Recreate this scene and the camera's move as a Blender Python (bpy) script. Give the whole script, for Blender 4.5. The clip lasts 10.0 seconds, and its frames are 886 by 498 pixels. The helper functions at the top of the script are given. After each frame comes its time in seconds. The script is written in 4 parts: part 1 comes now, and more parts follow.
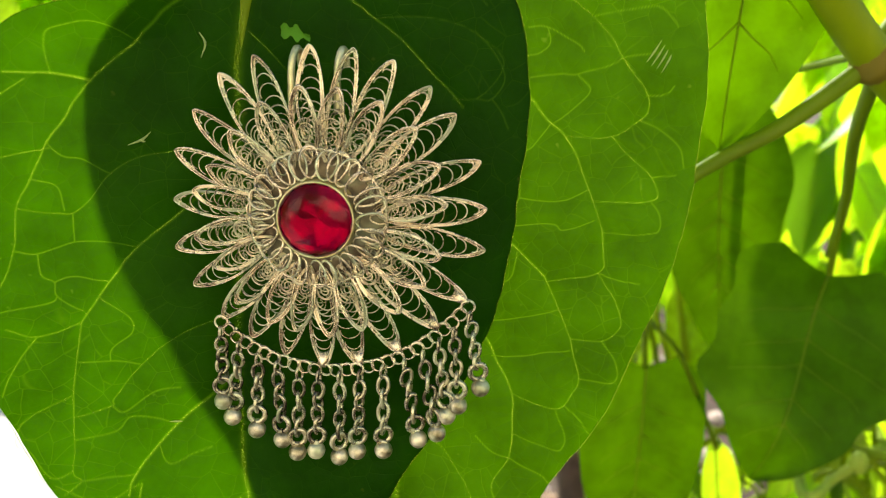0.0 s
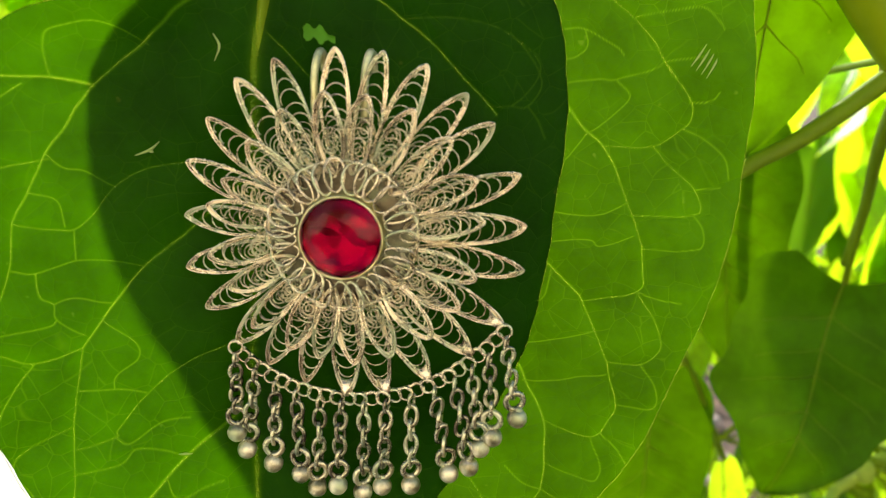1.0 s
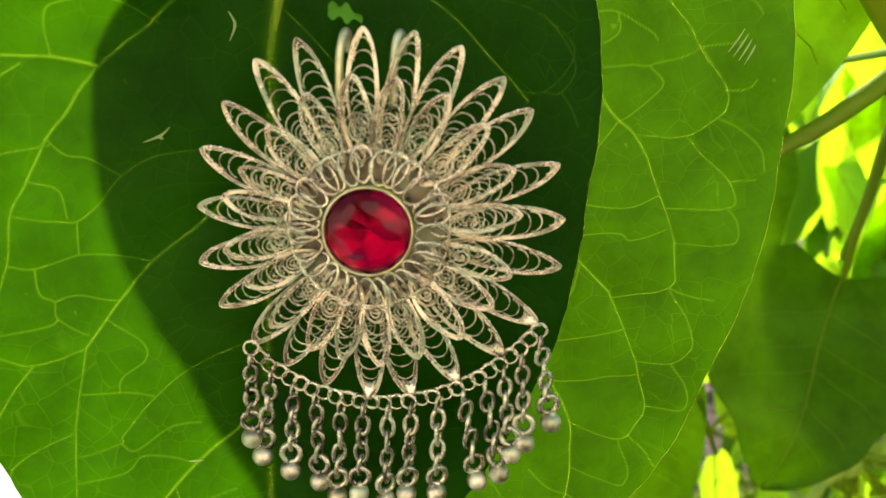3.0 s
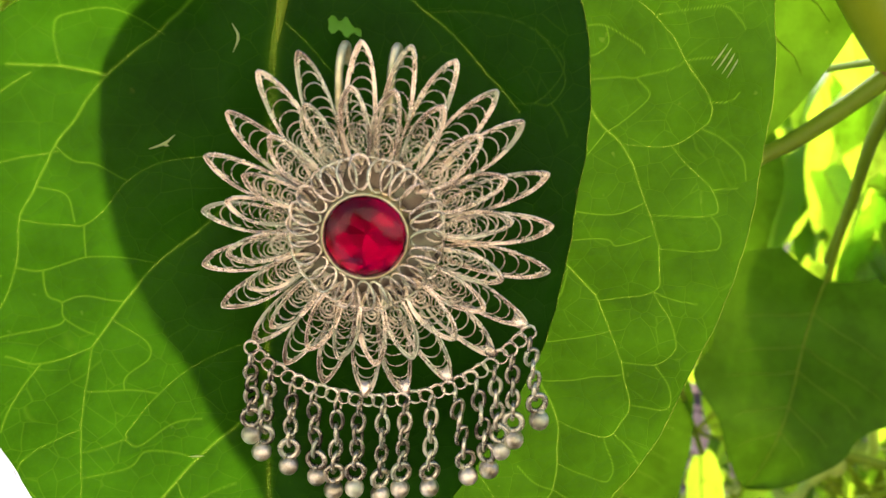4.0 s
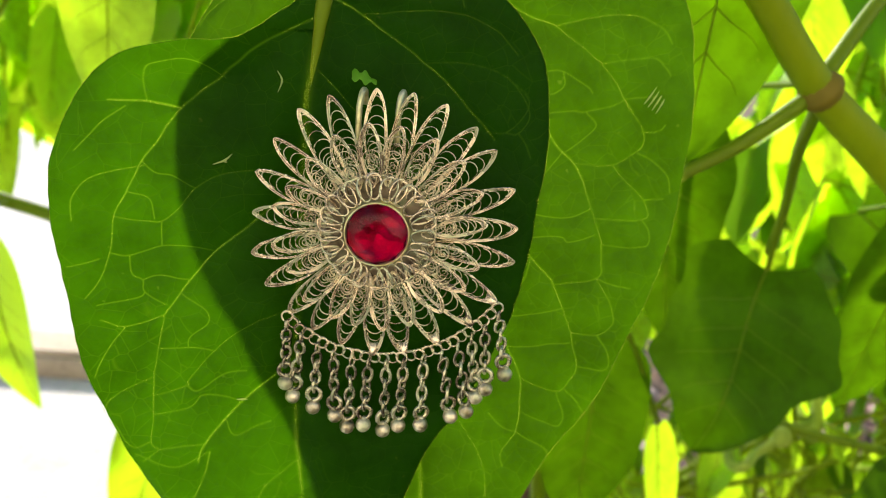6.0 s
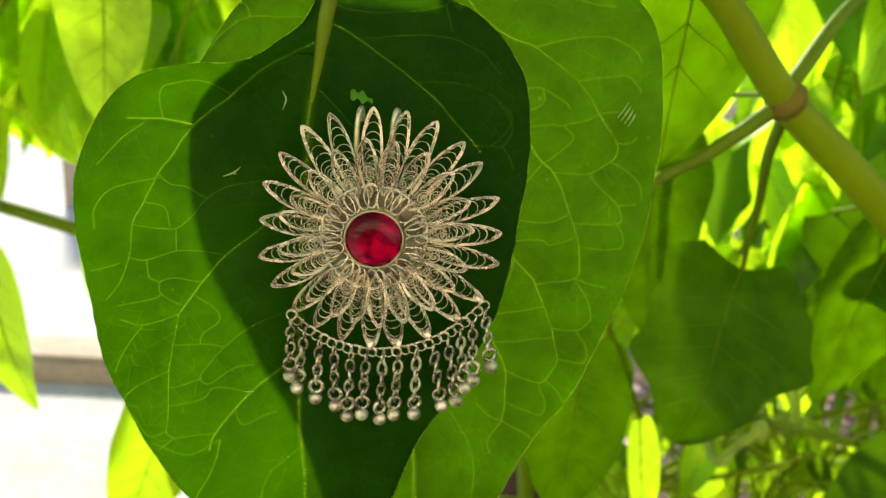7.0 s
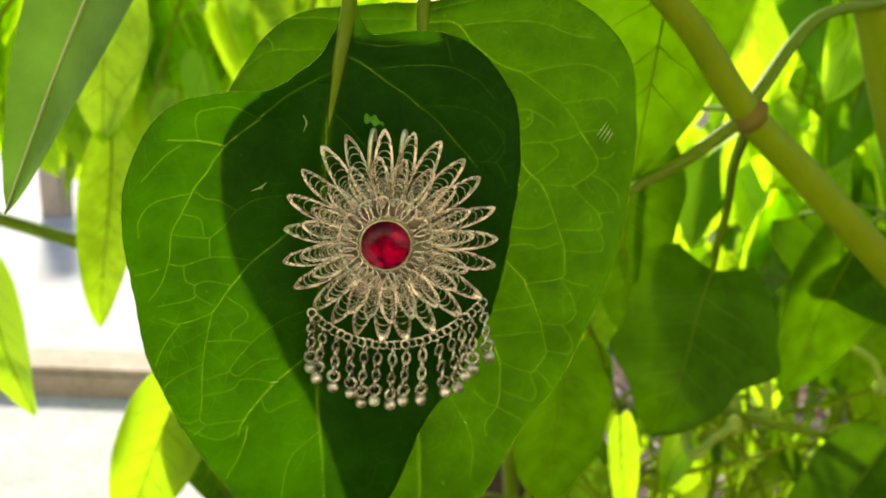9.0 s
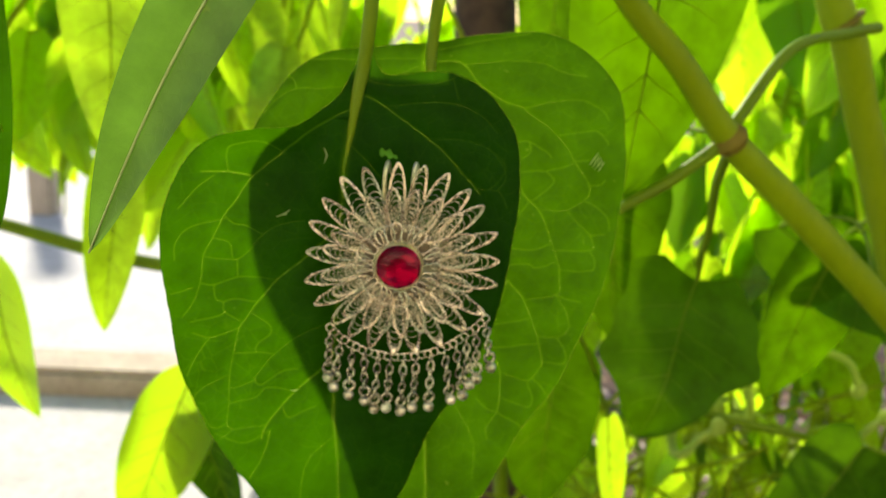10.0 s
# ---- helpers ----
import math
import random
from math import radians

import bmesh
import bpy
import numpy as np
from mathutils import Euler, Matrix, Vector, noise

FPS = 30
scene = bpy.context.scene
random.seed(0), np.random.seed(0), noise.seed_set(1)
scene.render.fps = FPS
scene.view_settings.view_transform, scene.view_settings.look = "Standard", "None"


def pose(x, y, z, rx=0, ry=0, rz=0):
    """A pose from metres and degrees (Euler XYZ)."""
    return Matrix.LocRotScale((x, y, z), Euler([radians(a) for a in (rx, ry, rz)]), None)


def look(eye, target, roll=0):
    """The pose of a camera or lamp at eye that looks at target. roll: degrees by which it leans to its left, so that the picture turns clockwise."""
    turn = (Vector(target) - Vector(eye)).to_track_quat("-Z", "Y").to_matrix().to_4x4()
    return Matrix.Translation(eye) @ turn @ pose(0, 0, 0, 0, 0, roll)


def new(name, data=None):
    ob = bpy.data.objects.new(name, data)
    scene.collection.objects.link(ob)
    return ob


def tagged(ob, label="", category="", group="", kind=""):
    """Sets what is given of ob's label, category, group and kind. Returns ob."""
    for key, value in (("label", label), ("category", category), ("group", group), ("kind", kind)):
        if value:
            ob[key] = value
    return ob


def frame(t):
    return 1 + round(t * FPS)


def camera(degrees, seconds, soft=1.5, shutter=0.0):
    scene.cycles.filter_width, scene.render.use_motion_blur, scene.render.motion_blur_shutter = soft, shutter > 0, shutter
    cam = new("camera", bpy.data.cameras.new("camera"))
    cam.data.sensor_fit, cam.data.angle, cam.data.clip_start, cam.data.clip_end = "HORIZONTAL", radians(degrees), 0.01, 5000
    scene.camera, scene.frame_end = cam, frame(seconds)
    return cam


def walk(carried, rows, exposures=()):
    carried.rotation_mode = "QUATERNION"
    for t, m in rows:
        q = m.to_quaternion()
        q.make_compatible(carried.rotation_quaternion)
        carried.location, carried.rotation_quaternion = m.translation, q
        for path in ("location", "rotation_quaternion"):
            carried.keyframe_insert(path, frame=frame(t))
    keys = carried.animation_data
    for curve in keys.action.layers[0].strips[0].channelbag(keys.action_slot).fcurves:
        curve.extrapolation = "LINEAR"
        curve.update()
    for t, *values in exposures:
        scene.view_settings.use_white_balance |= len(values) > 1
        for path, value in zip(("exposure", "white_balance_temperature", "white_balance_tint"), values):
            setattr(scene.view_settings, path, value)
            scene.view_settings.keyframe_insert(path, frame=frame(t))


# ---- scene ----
cam = camera(55.7, 10.0, 0.8)
PATH = [
    (0.0, (0.03471, -0.00555, 1.23194), (-0.13239, 1.92451, 0.73502), 1.00),
    (0.5, (0.03129, 0.00173, 1.23402), (-0.13672, 1.93092, 0.73400), 1.02),
    (1.0, (0.02593, 0.00586, 1.23186), (-0.11446, 1.93911, 0.73908), 1.19),
    (1.5, (0.02377, 0.00911, 1.22660), (-0.09053, 1.94433, 0.73481), 1.41),
    (2.0, (0.02083, 0.01040, 1.22806), (-0.07597, 1.94337, 0.72381), 1.52),
    (2.5, (0.01690, 0.01224, 1.22973), (-0.06729, 1.94643, 0.72792), 1.69),
    (2.7, (0.01668, 0.01359, 1.22957), (-0.06661, 1.94588, 0.72035), 1.69),
    (4.0, (0.01620, 0.00820, 1.23209), (-0.04309, 1.94138, 0.72288), 2.26),
    (4.5, (0.01633, 0.00126, 1.23207), (-0.01094, 1.93258, 0.71318), 2.47),
    (5.0, (0.01467, -0.00947, 1.23858), (-0.00791, 1.91920, 0.70968), 2.67),
    (5.5, (0.01488, -0.02270, 1.24311), (-0.00673, 1.89912, 0.68981), 3.34),
    (7.0, (0.01407, -0.05119, 1.25187), (0.03488, 1.87208, 0.70363), 3.52),
    (7.5, (0.01161, -0.05824, 1.25256), (0.05129, 1.86887, 0.71904), 3.19),
    (8.0, (0.00912, -0.06880, 1.25433), (0.06790, 1.85955, 0.72709), 3.18),
    (8.5, (0.00817, -0.07355, 1.25592), (0.07351, 1.85431, 0.72765), 3.24),
    (9.0, (0.00722, -0.07739, 1.25823), (0.07857, 1.84980, 0.72827), 3.27),
    (9.5, (0.00434, -0.08618, 1.26365), (0.08214, 1.84072, 0.73356), 3.55),
    (10.0, (0.00044, -0.09753, 1.27004), (0.10051, 1.82866, 0.74111), 3.74),
]
EXPOSURES = [(0.0, 1.23, 6900, 9), (2.0, 1.33, 6850, 9), (2.7, 1.31, 6750, 8), (4.0, 1.41, 6150, 30), (5.1, 1.38, 6100, 32), (5.7, 1.22, 6500, 18), (7.0, 1.04, 6900, 9), (10.0, 0.99, 6950, 10)]
walk(cam, [(t, look(eye, target, roll)) for t, eye, target, roll in PATH], EXPOSURES)
cam.data.dof.use_dof = True
cam.data.dof.focus_distance = 0.167
cam.data.dof.aperture_fstop = 22.0

# ---- light ----
SUN_EL, SUN_AZ = 29.0, -24.0          # degrees up; degrees from +y towards +x
sun_dir = Vector((math.sin(radians(SUN_AZ)) * math.cos(radians(SUN_EL)),
                  math.cos(radians(SUN_AZ)) * math.cos(radians(SUN_EL)), math.sin(radians(SUN_EL))))
world = bpy.data.worlds.new("sky")
scene.world = world
world.use_nodes = True
wn = world.node_tree
wn.nodes.clear()
sky = wn.nodes.new("ShaderNodeTexSky")
sky.sky_type = "NISHITA"
sky.sun_disc = False
sky.sun_elevation = radians(SUN_EL)
sky.sun_rotation = radians(SUN_AZ)
bg = wn.nodes.new("ShaderNodeBackground")
bg.inputs["Strength"].default_value = 0.12
wo = wn.nodes.new("ShaderNodeOutputWorld")
wn.links.new(sky.outputs[0], bg.inputs["Color"])
wn.links.new(bg.outputs[0], wo.inputs["Surface"])
sun = new("sun", bpy.data.lights.new("sun", "SUN"))
sun.data.energy = 4.5
sun.data.angle = radians(6.0)
sun.data.color = (1.0, 0.95, 0.85)
sun.matrix_world = look(sun_dir * 10, (0, 0, 0))


# ---- materials ----
class Nodes:
    """A small wrapper to write node trees in a few lines."""

    def __init__(self, name):
        self.mat = bpy.data.materials.new(name)
        self.mat.use_nodes = True
        self.tree = self.mat.node_tree
        self.tree.nodes.clear()
        self.out = self.add("ShaderNodeOutputMaterial")

    def add(self, kind, **ins):
        n = self.tree.nodes.new(kind)
        for k, v in ins.items():
            self.put(n, k, v)
        return n

    def put(self, n, key, v):
        sock = n.inputs[int(key[1:])] if key[0] == "i" and key[1:].isdigit() else n.inputs[key.replace("_", " ")]
        if isinstance(v, bpy.types.NodeSocket):
            self.tree.links.new(v, sock)
        else:
            sock.default_value = v

    def coords(self, scale=(1, 1, 1), warp=0.0, warp_scale=100.0):
        tc = self.add("ShaderNodeTexCoord")
        m = self.add("ShaderNodeMapping", Vector=tc.outputs["Object"], Scale=scale)
        v = m.outputs[0]
        if warp:
            n = self.noise(tc.outputs["Object"], warp_scale, 2)
            s = self.vmath("SUBTRACT", n.outputs["Color"], (0.5, 0.5, 0.5))
            s = self.vmath("SCALE", s, warp)
            v = self.vmath("ADD", v, s)
        return v

    def vmath(self, op, a, b):
        n = self.tree.nodes.new("ShaderNodeVectorMath")
        n.operation = op
        self.put(n, "i0", a)
        if op == "SCALE":
            n.inputs["Scale"].default_value = b
        else:
            self.put(n, "i1", b)
        return n.outputs[0]

    def math(self, op, a, b=0.0, clamp=False):
        n = self.tree.nodes.new("ShaderNodeMath")
        n.operation, n.use_clamp = op, clamp
        self.put(n, "i0", a)
        self.put(n, "i1", b)
        return n.outputs[0]

    def noise(self, vec, scale, detail=4, rough=0.6):
        return self.add("ShaderNodeTexNoise", Vector=vec, Scale=scale, Detail=detail, Roughness=rough)

    def ramp(self, fac, *stops):
        n = self.tree.nodes.new("ShaderNodeValToRGB")
        el = n.color_ramp.elements
        while len(el) < len(stops):
            el.new(0.5)
        for e, (p, c) in zip(el, stops):
            e.position = p
            e.color = (c, c, c, 1) if isinstance(c, (int, float)) else (*c, 1)
        self.put(n, "Fac", fac)
        return n.outputs["Color"]

    def mix(self, fac, a, b):
        n = self.tree.nodes.new("ShaderNodeMix")
        n.data_type = "RGBA"
        self.put(n, "i0", fac)
        for i, v in ((6, a), (7, b)):
            if isinstance(v, tuple) and len(v) == 3:
                v = (*v, 1)
            self.put(n, "i%d" % i, v)
        return n.outputs[2]

    def bump(self, height, strength, dist):
        return self.add("ShaderNodeBump", Height=height, Strength=strength, Distance=dist).outputs[0]

    def finish(self, shader):
        self.tree.links.new(shader, self.out.inputs["Surface"])
        return self.mat


def leaf_material(name, reflect, through_col, vein_r, vein_t, cell, share=0.5, gloss=0.42, net=1.0, per_leaf=0.25, spec=0.06):
    """A living leaf: green scatter on the lit face, yellow-green light through it, a net of fine veins."""
    k = Nodes(name)
    flat = k.coords((1, 0, 1), 0.003, 60.0)
    v1 = k.add("ShaderNodeTexVoronoi", Vector=flat, Scale=cell)
    v1.feature = "DISTANCE_TO_EDGE"
    v2 = k.add("ShaderNodeTexVoronoi", Vector=flat, Scale=cell * 2.9)
    v2.feature = "DISTANCE_TO_EDGE"
    m1 = k.ramp(v1.outputs["Distance"], (0.0, 1.0), (0.012, 0.5), (0.026, 0.0))
    m2 = k.ramp(v2.outputs["Distance"], (0.0, 0.22), (0.035, 0.0))
    fade = k.ramp(k.noise(k.coords(), 38, 2).outputs["Fac"], (0.38, 0.1), (0.62, 1.0))
    veins = k.math("MULTIPLY", k.math("MULTIPLY", k.math("MAXIMUM", m1, m2), fade), 0.13 * net, True)
    mine = k.add("ShaderNodeAttribute")
    mine.attribute_name = "vein"
    veins = k.math("MAXIMUM", veins, mine.outputs["Fac"])
    big = k.noise(k.coords(), 28, 3).outputs["Fac"]
    fine = k.noise(k.coords(), 900, 3, 0.7).outputs["Fac"]
    rnd = k.add("ShaderNodeObjectInfo").outputs["Random"]
    tone = k.math("ADD", k.math("MULTIPLY", big, 0.8), k.math("MULTIPLY", fine, 0.2))
    tone = k.math("ADD", tone, k.math("MULTIPLY", rnd, per_leaf))
    lo = lambda c, f: tuple(x * f for x in c)
    beside = k.add("ShaderNodeAttribute")
    beside.attribute_name = "beside_vein"
    mottle = k.ramp(k.noise(k.coords(), 75, 3).outputs["Fac"], (0.36, -0.0), (0.64, 0.34))
    tone = k.math("ADD", k.math("SUBTRACT", tone, 0.24), k.math("ADD", mottle, k.math("MULTIPLY", beside.outputs["Fac"], 0.12)))
    ref = k.mix(tone, lo(reflect, 0.55), lo(reflect, 1.6))
    thr = k.mix(tone, lo(through_col, 0.48), lo(through_col, 1.6))
    speck = k.ramp(k.noise(k.coords(), 260, 2).outputs["Fac"], (0.72, 0.0), (0.78, 0.5))
    ref = k.mix(speck, ref, (0.16, 0.2, 0.03))
    ref = k.mix(veins, ref, vein_r)
    thr = k.mix(veins, thr, vein_t)
    h = k.math("SUBTRACT", k.math("MULTIPLY", fine, 0.25), k.math("MULTIPLY", m1, 0.12))
    h = k.math("ADD", h, k.math("MULTIPLY", k.noise(k.coords(), 140, 3).outputs["Fac"], 1.4))
    h = k.math("ADD", h, k.math("MULTIPLY", v1.outputs["Distance"], 1.2 * net * net))
    nrm = k.bump(h, 0.5, 0.0005)
    p = k.add("ShaderNodeBsdfPrincipled", Base_Color=ref, Roughness=gloss, Normal=nrm)
    p.inputs["Specular IOR Level"].default_value = spec
    t = k.add("ShaderNodeBsdfTranslucent", Color=thr, Normal=nrm)
    return k.finish(k.add("ShaderNodeMixShader", Fac=share, i1=p.outputs[0], i2=t.outputs[0]).outputs[0])


def stem_material(name, c1, c2, rough=0.5, scale=120, share=0.25):
    k = Nodes(name)
    n = k.noise(k.coords((1, 1, 0.25)), scale, 5).outputs["Fac"]
    n2 = k.noise(k.coords(), scale * 0.12, 2).outputs["Fac"]
    col = k.mix(k.math("ADD", k.math("MULTIPLY", n, 0.5), k.math("MULTIPLY", n2, 0.5)), c1, c2)
    p = k.add("ShaderNodeBsdfPrincipled", Base_Color=col, Roughness=rough, Normal=k.bump(n, 0.4, 0.0008))
    p.inputs["Specular IOR Level"].default_value = 0.15
    t = k.add("ShaderNodeBsdfTranslucent", Color=col)
    return k.finish(k.add("ShaderNodeMixShader", Fac=share, i1=p.outputs[0], i2=t.outputs[0]).outputs[0])


def silver_material(name, bright, dark, rough, patina_reflect=0.5):
    """Worn silver: bright ridges, dark tarnish in patches, a little verdigris; its green also holds the leaf's
    reflection.
    """
    k = Nodes(name)
    c = k.coords()
    rnd = k.add("ShaderNodeObjectInfo").outputs["Random"]
    own_place = k.add("ShaderNodeCombineXYZ", X=k.math("MULTIPLY", rnd, 3.1), Y=k.math("MULTIPLY", rnd, 7.7), Z=rnd).outputs[0]
    c = k.vmath("ADD", c, own_place)
    n1 = k.noise(c, 260, 4).outputs["Fac"]
    n2 = k.noise(c, 2600, 3).outputs["Fac"]
    n3 = k.noise(c, 120, 2).outputs["Fac"]
    col = k.mix(k.ramp(n1, (0.36, 0.0), (0.62, 1.0)), dark, bright)
    col = k.mix(k.ramp(n2, (0.55, 0.0), (0.75, 0.55)), col, dark)
    # Green patches: verdigris together with the leaf's reflection, put into the colour.
    verd_reflect = k.ramp(n3, (0.48, 0.0), (0.62, patina_reflect))
    col = k.mix(verd_reflect, col, (0.42, 0.53, 0.32))
    met = k.math("SUBTRACT", 0.92, k.math("MULTIPLY", verd_reflect, 0.6))
    ro = k.math("ADD", k.math("MULTIPLY", n1, 0.25), rough - 0.12)
    p = k.add("ShaderNodeBsdfPrincipled", Base_Color=col, Metallic=met, Roughness=ro, Normal=k.bump(n2, 0.5, 0.00015))
    return k.finish(p.outputs[0])


def ground_material(name, c1, c2, c3, s1, s2, rough=0.9, height=0.004):
    k = Nodes(name)
    c = k.coords()
    a = k.noise(c, s1, 5).outputs["Fac"]
    b = k.noise(c, s2, 4).outputs["Fac"]
    col = k.mix(k.ramp(a, (0.35, 0.0), (0.65, 1.0)), c1, c2)
    col = k.mix(k.ramp(b, (0.5, 0.0), (0.7, 0.8)), col, c3)
    p = k.add("ShaderNodeBsdfPrincipled", Base_Color=col, Roughness=rough, Normal=k.bump(a, 0.6, height))
    return k.finish(p.outputs[0])


def plain_material(name, c1, c2, rough, scale, metallic=0.0):
    k = Nodes(name)
    n = k.noise(k.coords(), scale, 4).outputs["Fac"]
    p = k.add("ShaderNodeBsdfPrincipled", Base_Color=k.mix(n, c1, c2), Roughness=rough, Metallic=metallic, Normal=k.bump(n, 0.3, 0.0005))
    return k.finish(p.outputs[0])


VEIN_T = (0.17, 0.34, 0.008)
M_LEAF = leaf_material("leaf_green", (0.0064, 0.040, 0.0004), (0.025, 0.089, 0.0004), (0.07, 0.19, 0.004), VEIN_T, 210, 0.5)
M_BACKLEAF = leaf_material("leaf_fresh_green", (0.012, 0.054, 0.0008), (0.033, 0.092, 0.0005), (0.09, 0.21, 0.005), (0.18, 0.36, 0.008), 210, 0.5)
# Sunlit copy: see-through colour raised so the sun's glow sits in it.
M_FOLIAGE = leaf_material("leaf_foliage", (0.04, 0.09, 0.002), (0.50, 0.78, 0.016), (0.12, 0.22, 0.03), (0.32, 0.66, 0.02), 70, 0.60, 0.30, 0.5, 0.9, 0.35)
# Shaded copy of leaf_foliage: the bush's shade is put into its colour.
M_SHADEDFOLIAGE = leaf_material("leaf_foliage_shaded", (0.030, 0.085, 0.002), (0.13, 0.29, 0.004), (0.10, 0.20, 0.02), (0.14, 0.30, 0.01), 70, 0.5, 0.36, 0.5, 0.9, 0.18)
# Mid green; on leaves under the branch it also holds their shade.
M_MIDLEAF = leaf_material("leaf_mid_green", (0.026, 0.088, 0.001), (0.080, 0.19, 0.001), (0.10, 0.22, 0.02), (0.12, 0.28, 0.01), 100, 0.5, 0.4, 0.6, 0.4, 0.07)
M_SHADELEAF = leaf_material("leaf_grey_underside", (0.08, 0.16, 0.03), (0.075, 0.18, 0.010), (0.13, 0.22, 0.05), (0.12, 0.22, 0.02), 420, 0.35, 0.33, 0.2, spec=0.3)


def vein_material(name, c1, c2, body):
    """Waxy, half see-through vein tissue."""
    k = Nodes(name)
    n = k.noise(k.coords(), 300, 3).outputs["Fac"]
    d = k.add("ShaderNodeBsdfDiffuse", Color=k.mix(n, c1, c2))
    t = k.add("ShaderNodeBsdfTransparent")
    return k.finish(k.add("ShaderNodeMixShader", Fac=body, i1=t.outputs[0], i2=d.outputs[0]).outputs[0])


M_VEIN = vein_material("leaf_vein", (0.30, 0.54, 0.02), (0.42, 0.66, 0.04), 0.16)
M_VEIN_PALE = vein_material("leaf_vein_pale", (0.42, 0.62, 0.03), (0.50, 0.74, 0.05), 0.18)
M_SCRAP = stem_material("leaf_scrap_green", (0.05, 0.20, 0.008), (0.09, 0.30, 0.015), 0.5, 300)
M_PETIOLE = stem_material("petiole_green", (0.12, 0.22, 0.005), (0.20, 0.32, 0.012), 0.42, 220, 0.35)
M_BRANCH = stem_material("branch_olive", (0.16, 0.28, 0.004), (0.32, 0.44, 0.008), 0.45, 160, 0.4)
M_NODE = stem_material("branch_joint", (0.12, 0.13, 0.006), (0.26, 0.20, 0.03), 0.55, 200)
M_BARK = ground_material("bark_brown", (0.035, 0.022, 0.014), (0.07, 0.045, 0.028), (0.02, 0.013, 0.01), 60, 14, 0.95, 0.006)
M_RIB = stem_material("rib_pale", (0.30, 0.40, 0.14), (0.44, 0.54, 0.24), 0.4, 500, 0.1)
M_SHOOT = stem_material("shoot_bright", (0.30, 0.46, 0.04), (0.45, 0.60, 0.10), 0.4, 200, 0.4)
M_SCAR = plain_material("dry_scar", (0.16, 0.27, 0.05), (0.30, 0.40, 0.12), 0.6, 900)
M_SILVER = silver_material("silver_worn", (0.96, 0.86, 0.64), (0.30, 0.265, 0.17), 0.26, 0.65)
M_SCROLL = silver_material("silver_scroll", (0.86, 0.78, 0.55), (0.30, 0.27, 0.17), 0.28, 0.55)
M_TARNISH = silver_material("silver_tarnished", (0.56, 0.54, 0.37), (0.08, 0.07, 0.05), 0.26, 0.45)
M_BALL = silver_material("silver_ball", (0.80, 0.76, 0.56), (0.20, 0.19, 0.10), 0.44, 0.6)
M_PLATE = silver_material("silver_plate", (0.28, 0.24, 0.16), (0.11, 0.09, 0.06), 0.6, 0.4)
M_HOOK = silver_material("brass_hook", (0.80, 0.76, 0.42), (0.45, 0.44, 0.20), 0.4, 0.5)
M_SOIL = ground_material("soil", (0.06, 0.036, 0.022), (0.12, 0.075, 0.05), (0.03, 0.02, 0.012), 9, 30)
M_CONCRETE = ground_material("concrete", (0.42, 0.41, 0.40), (0.52, 0.51, 0.50), (0.32, 0.31, 0.30), 6, 40, 0.85)
M_KERB = ground_material("kerb_stone", (0.40, 0.33, 0.25), (0.50, 0.42, 0.33), (0.30, 0.25, 0.19), 8, 50, 0.9)
M_PLASTER = ground_material("plaster", (0.62, 0.61, 0.62), (0.70, 0.69, 0.70), (0.5, 0.49, 0.5), 2, 20, 0.9)
# Cream for the added wall that bounces warm light onto the pendant.
M_FILLWALL = ground_material("fill_wall_plaster", (0.70, 0.59, 0.45), (0.76, 0.65, 0.51), (0.64, 0.54, 0.41), 2, 20, 0.9)
M_LITTER = ground_material("dry_leaf", (0.20, 0.12, 0.07), (0.34, 0.22, 0.14), (0.10, 0.06, 0.04), 20, 60, 0.8)
M_PEBBLE = ground_material("pebble", (0.36, 0.27, 0.22), (0.52, 0.42, 0.36), (0.22, 0.17, 0.14), 30, 90, 0.8)


def gem_material():
    k = Nodes("red_glass")
    n = k.noise(k.coords(), 150, 2).outputs["Fac"]
    col = k.mix(n, (0.48, 0.0006, 0.165), (0.66, 0.0012, 0.25))
    p = k.add("ShaderNodeBsdfPrincipled", Base_Color=col, Roughness=0.03, IOR=1.27)
    p.inputs["Transmission Weight"].default_value = 1.0
    return k.finish(p.outputs[0])


def foil_material():
    k = Nodes("red_foil")
    n = k.noise(k.coords(), 180, 2).outputs["Fac"]
    col = k.mix(n, (0.42, 0.001, 0.20), (0.95, 0.004, 0.48))
    return k.finish(k.add("ShaderNodeBsdfPrincipled", Base_Color=col, Roughness=0.22, Metallic=0.75).outputs[0])


M_GEM, M_FOIL = gem_material(), foil_material()


# ---- mesh helpers ----
def mesh_of(name, verts, faces, material, smooth=True):
    me = bpy.data.meshes.new(name)
    me.from_pydata([tuple(map(float, v)) for v in verts], [], faces)
    me.materials.append(material)
    if smooth:
        me.polygons.foreach_set("use_smooth", [True] * len(me.polygons))
    me.update()
    return me


def part(name, me, parent, label="", m=None):
    """One mesh object under a thing or a part."""
    ob = new(name, me)
    ob.parent = parent
    if m is not None:
        ob.matrix_basis = m
    if label:
        ob["label"] = label
    return ob


def thing(name, at, label, category, group="", kind=""):
    ob = new(name)
    ob.empty_display_size = 0.01
    ob.location = at
    return tagged(ob, label, category, group, kind)


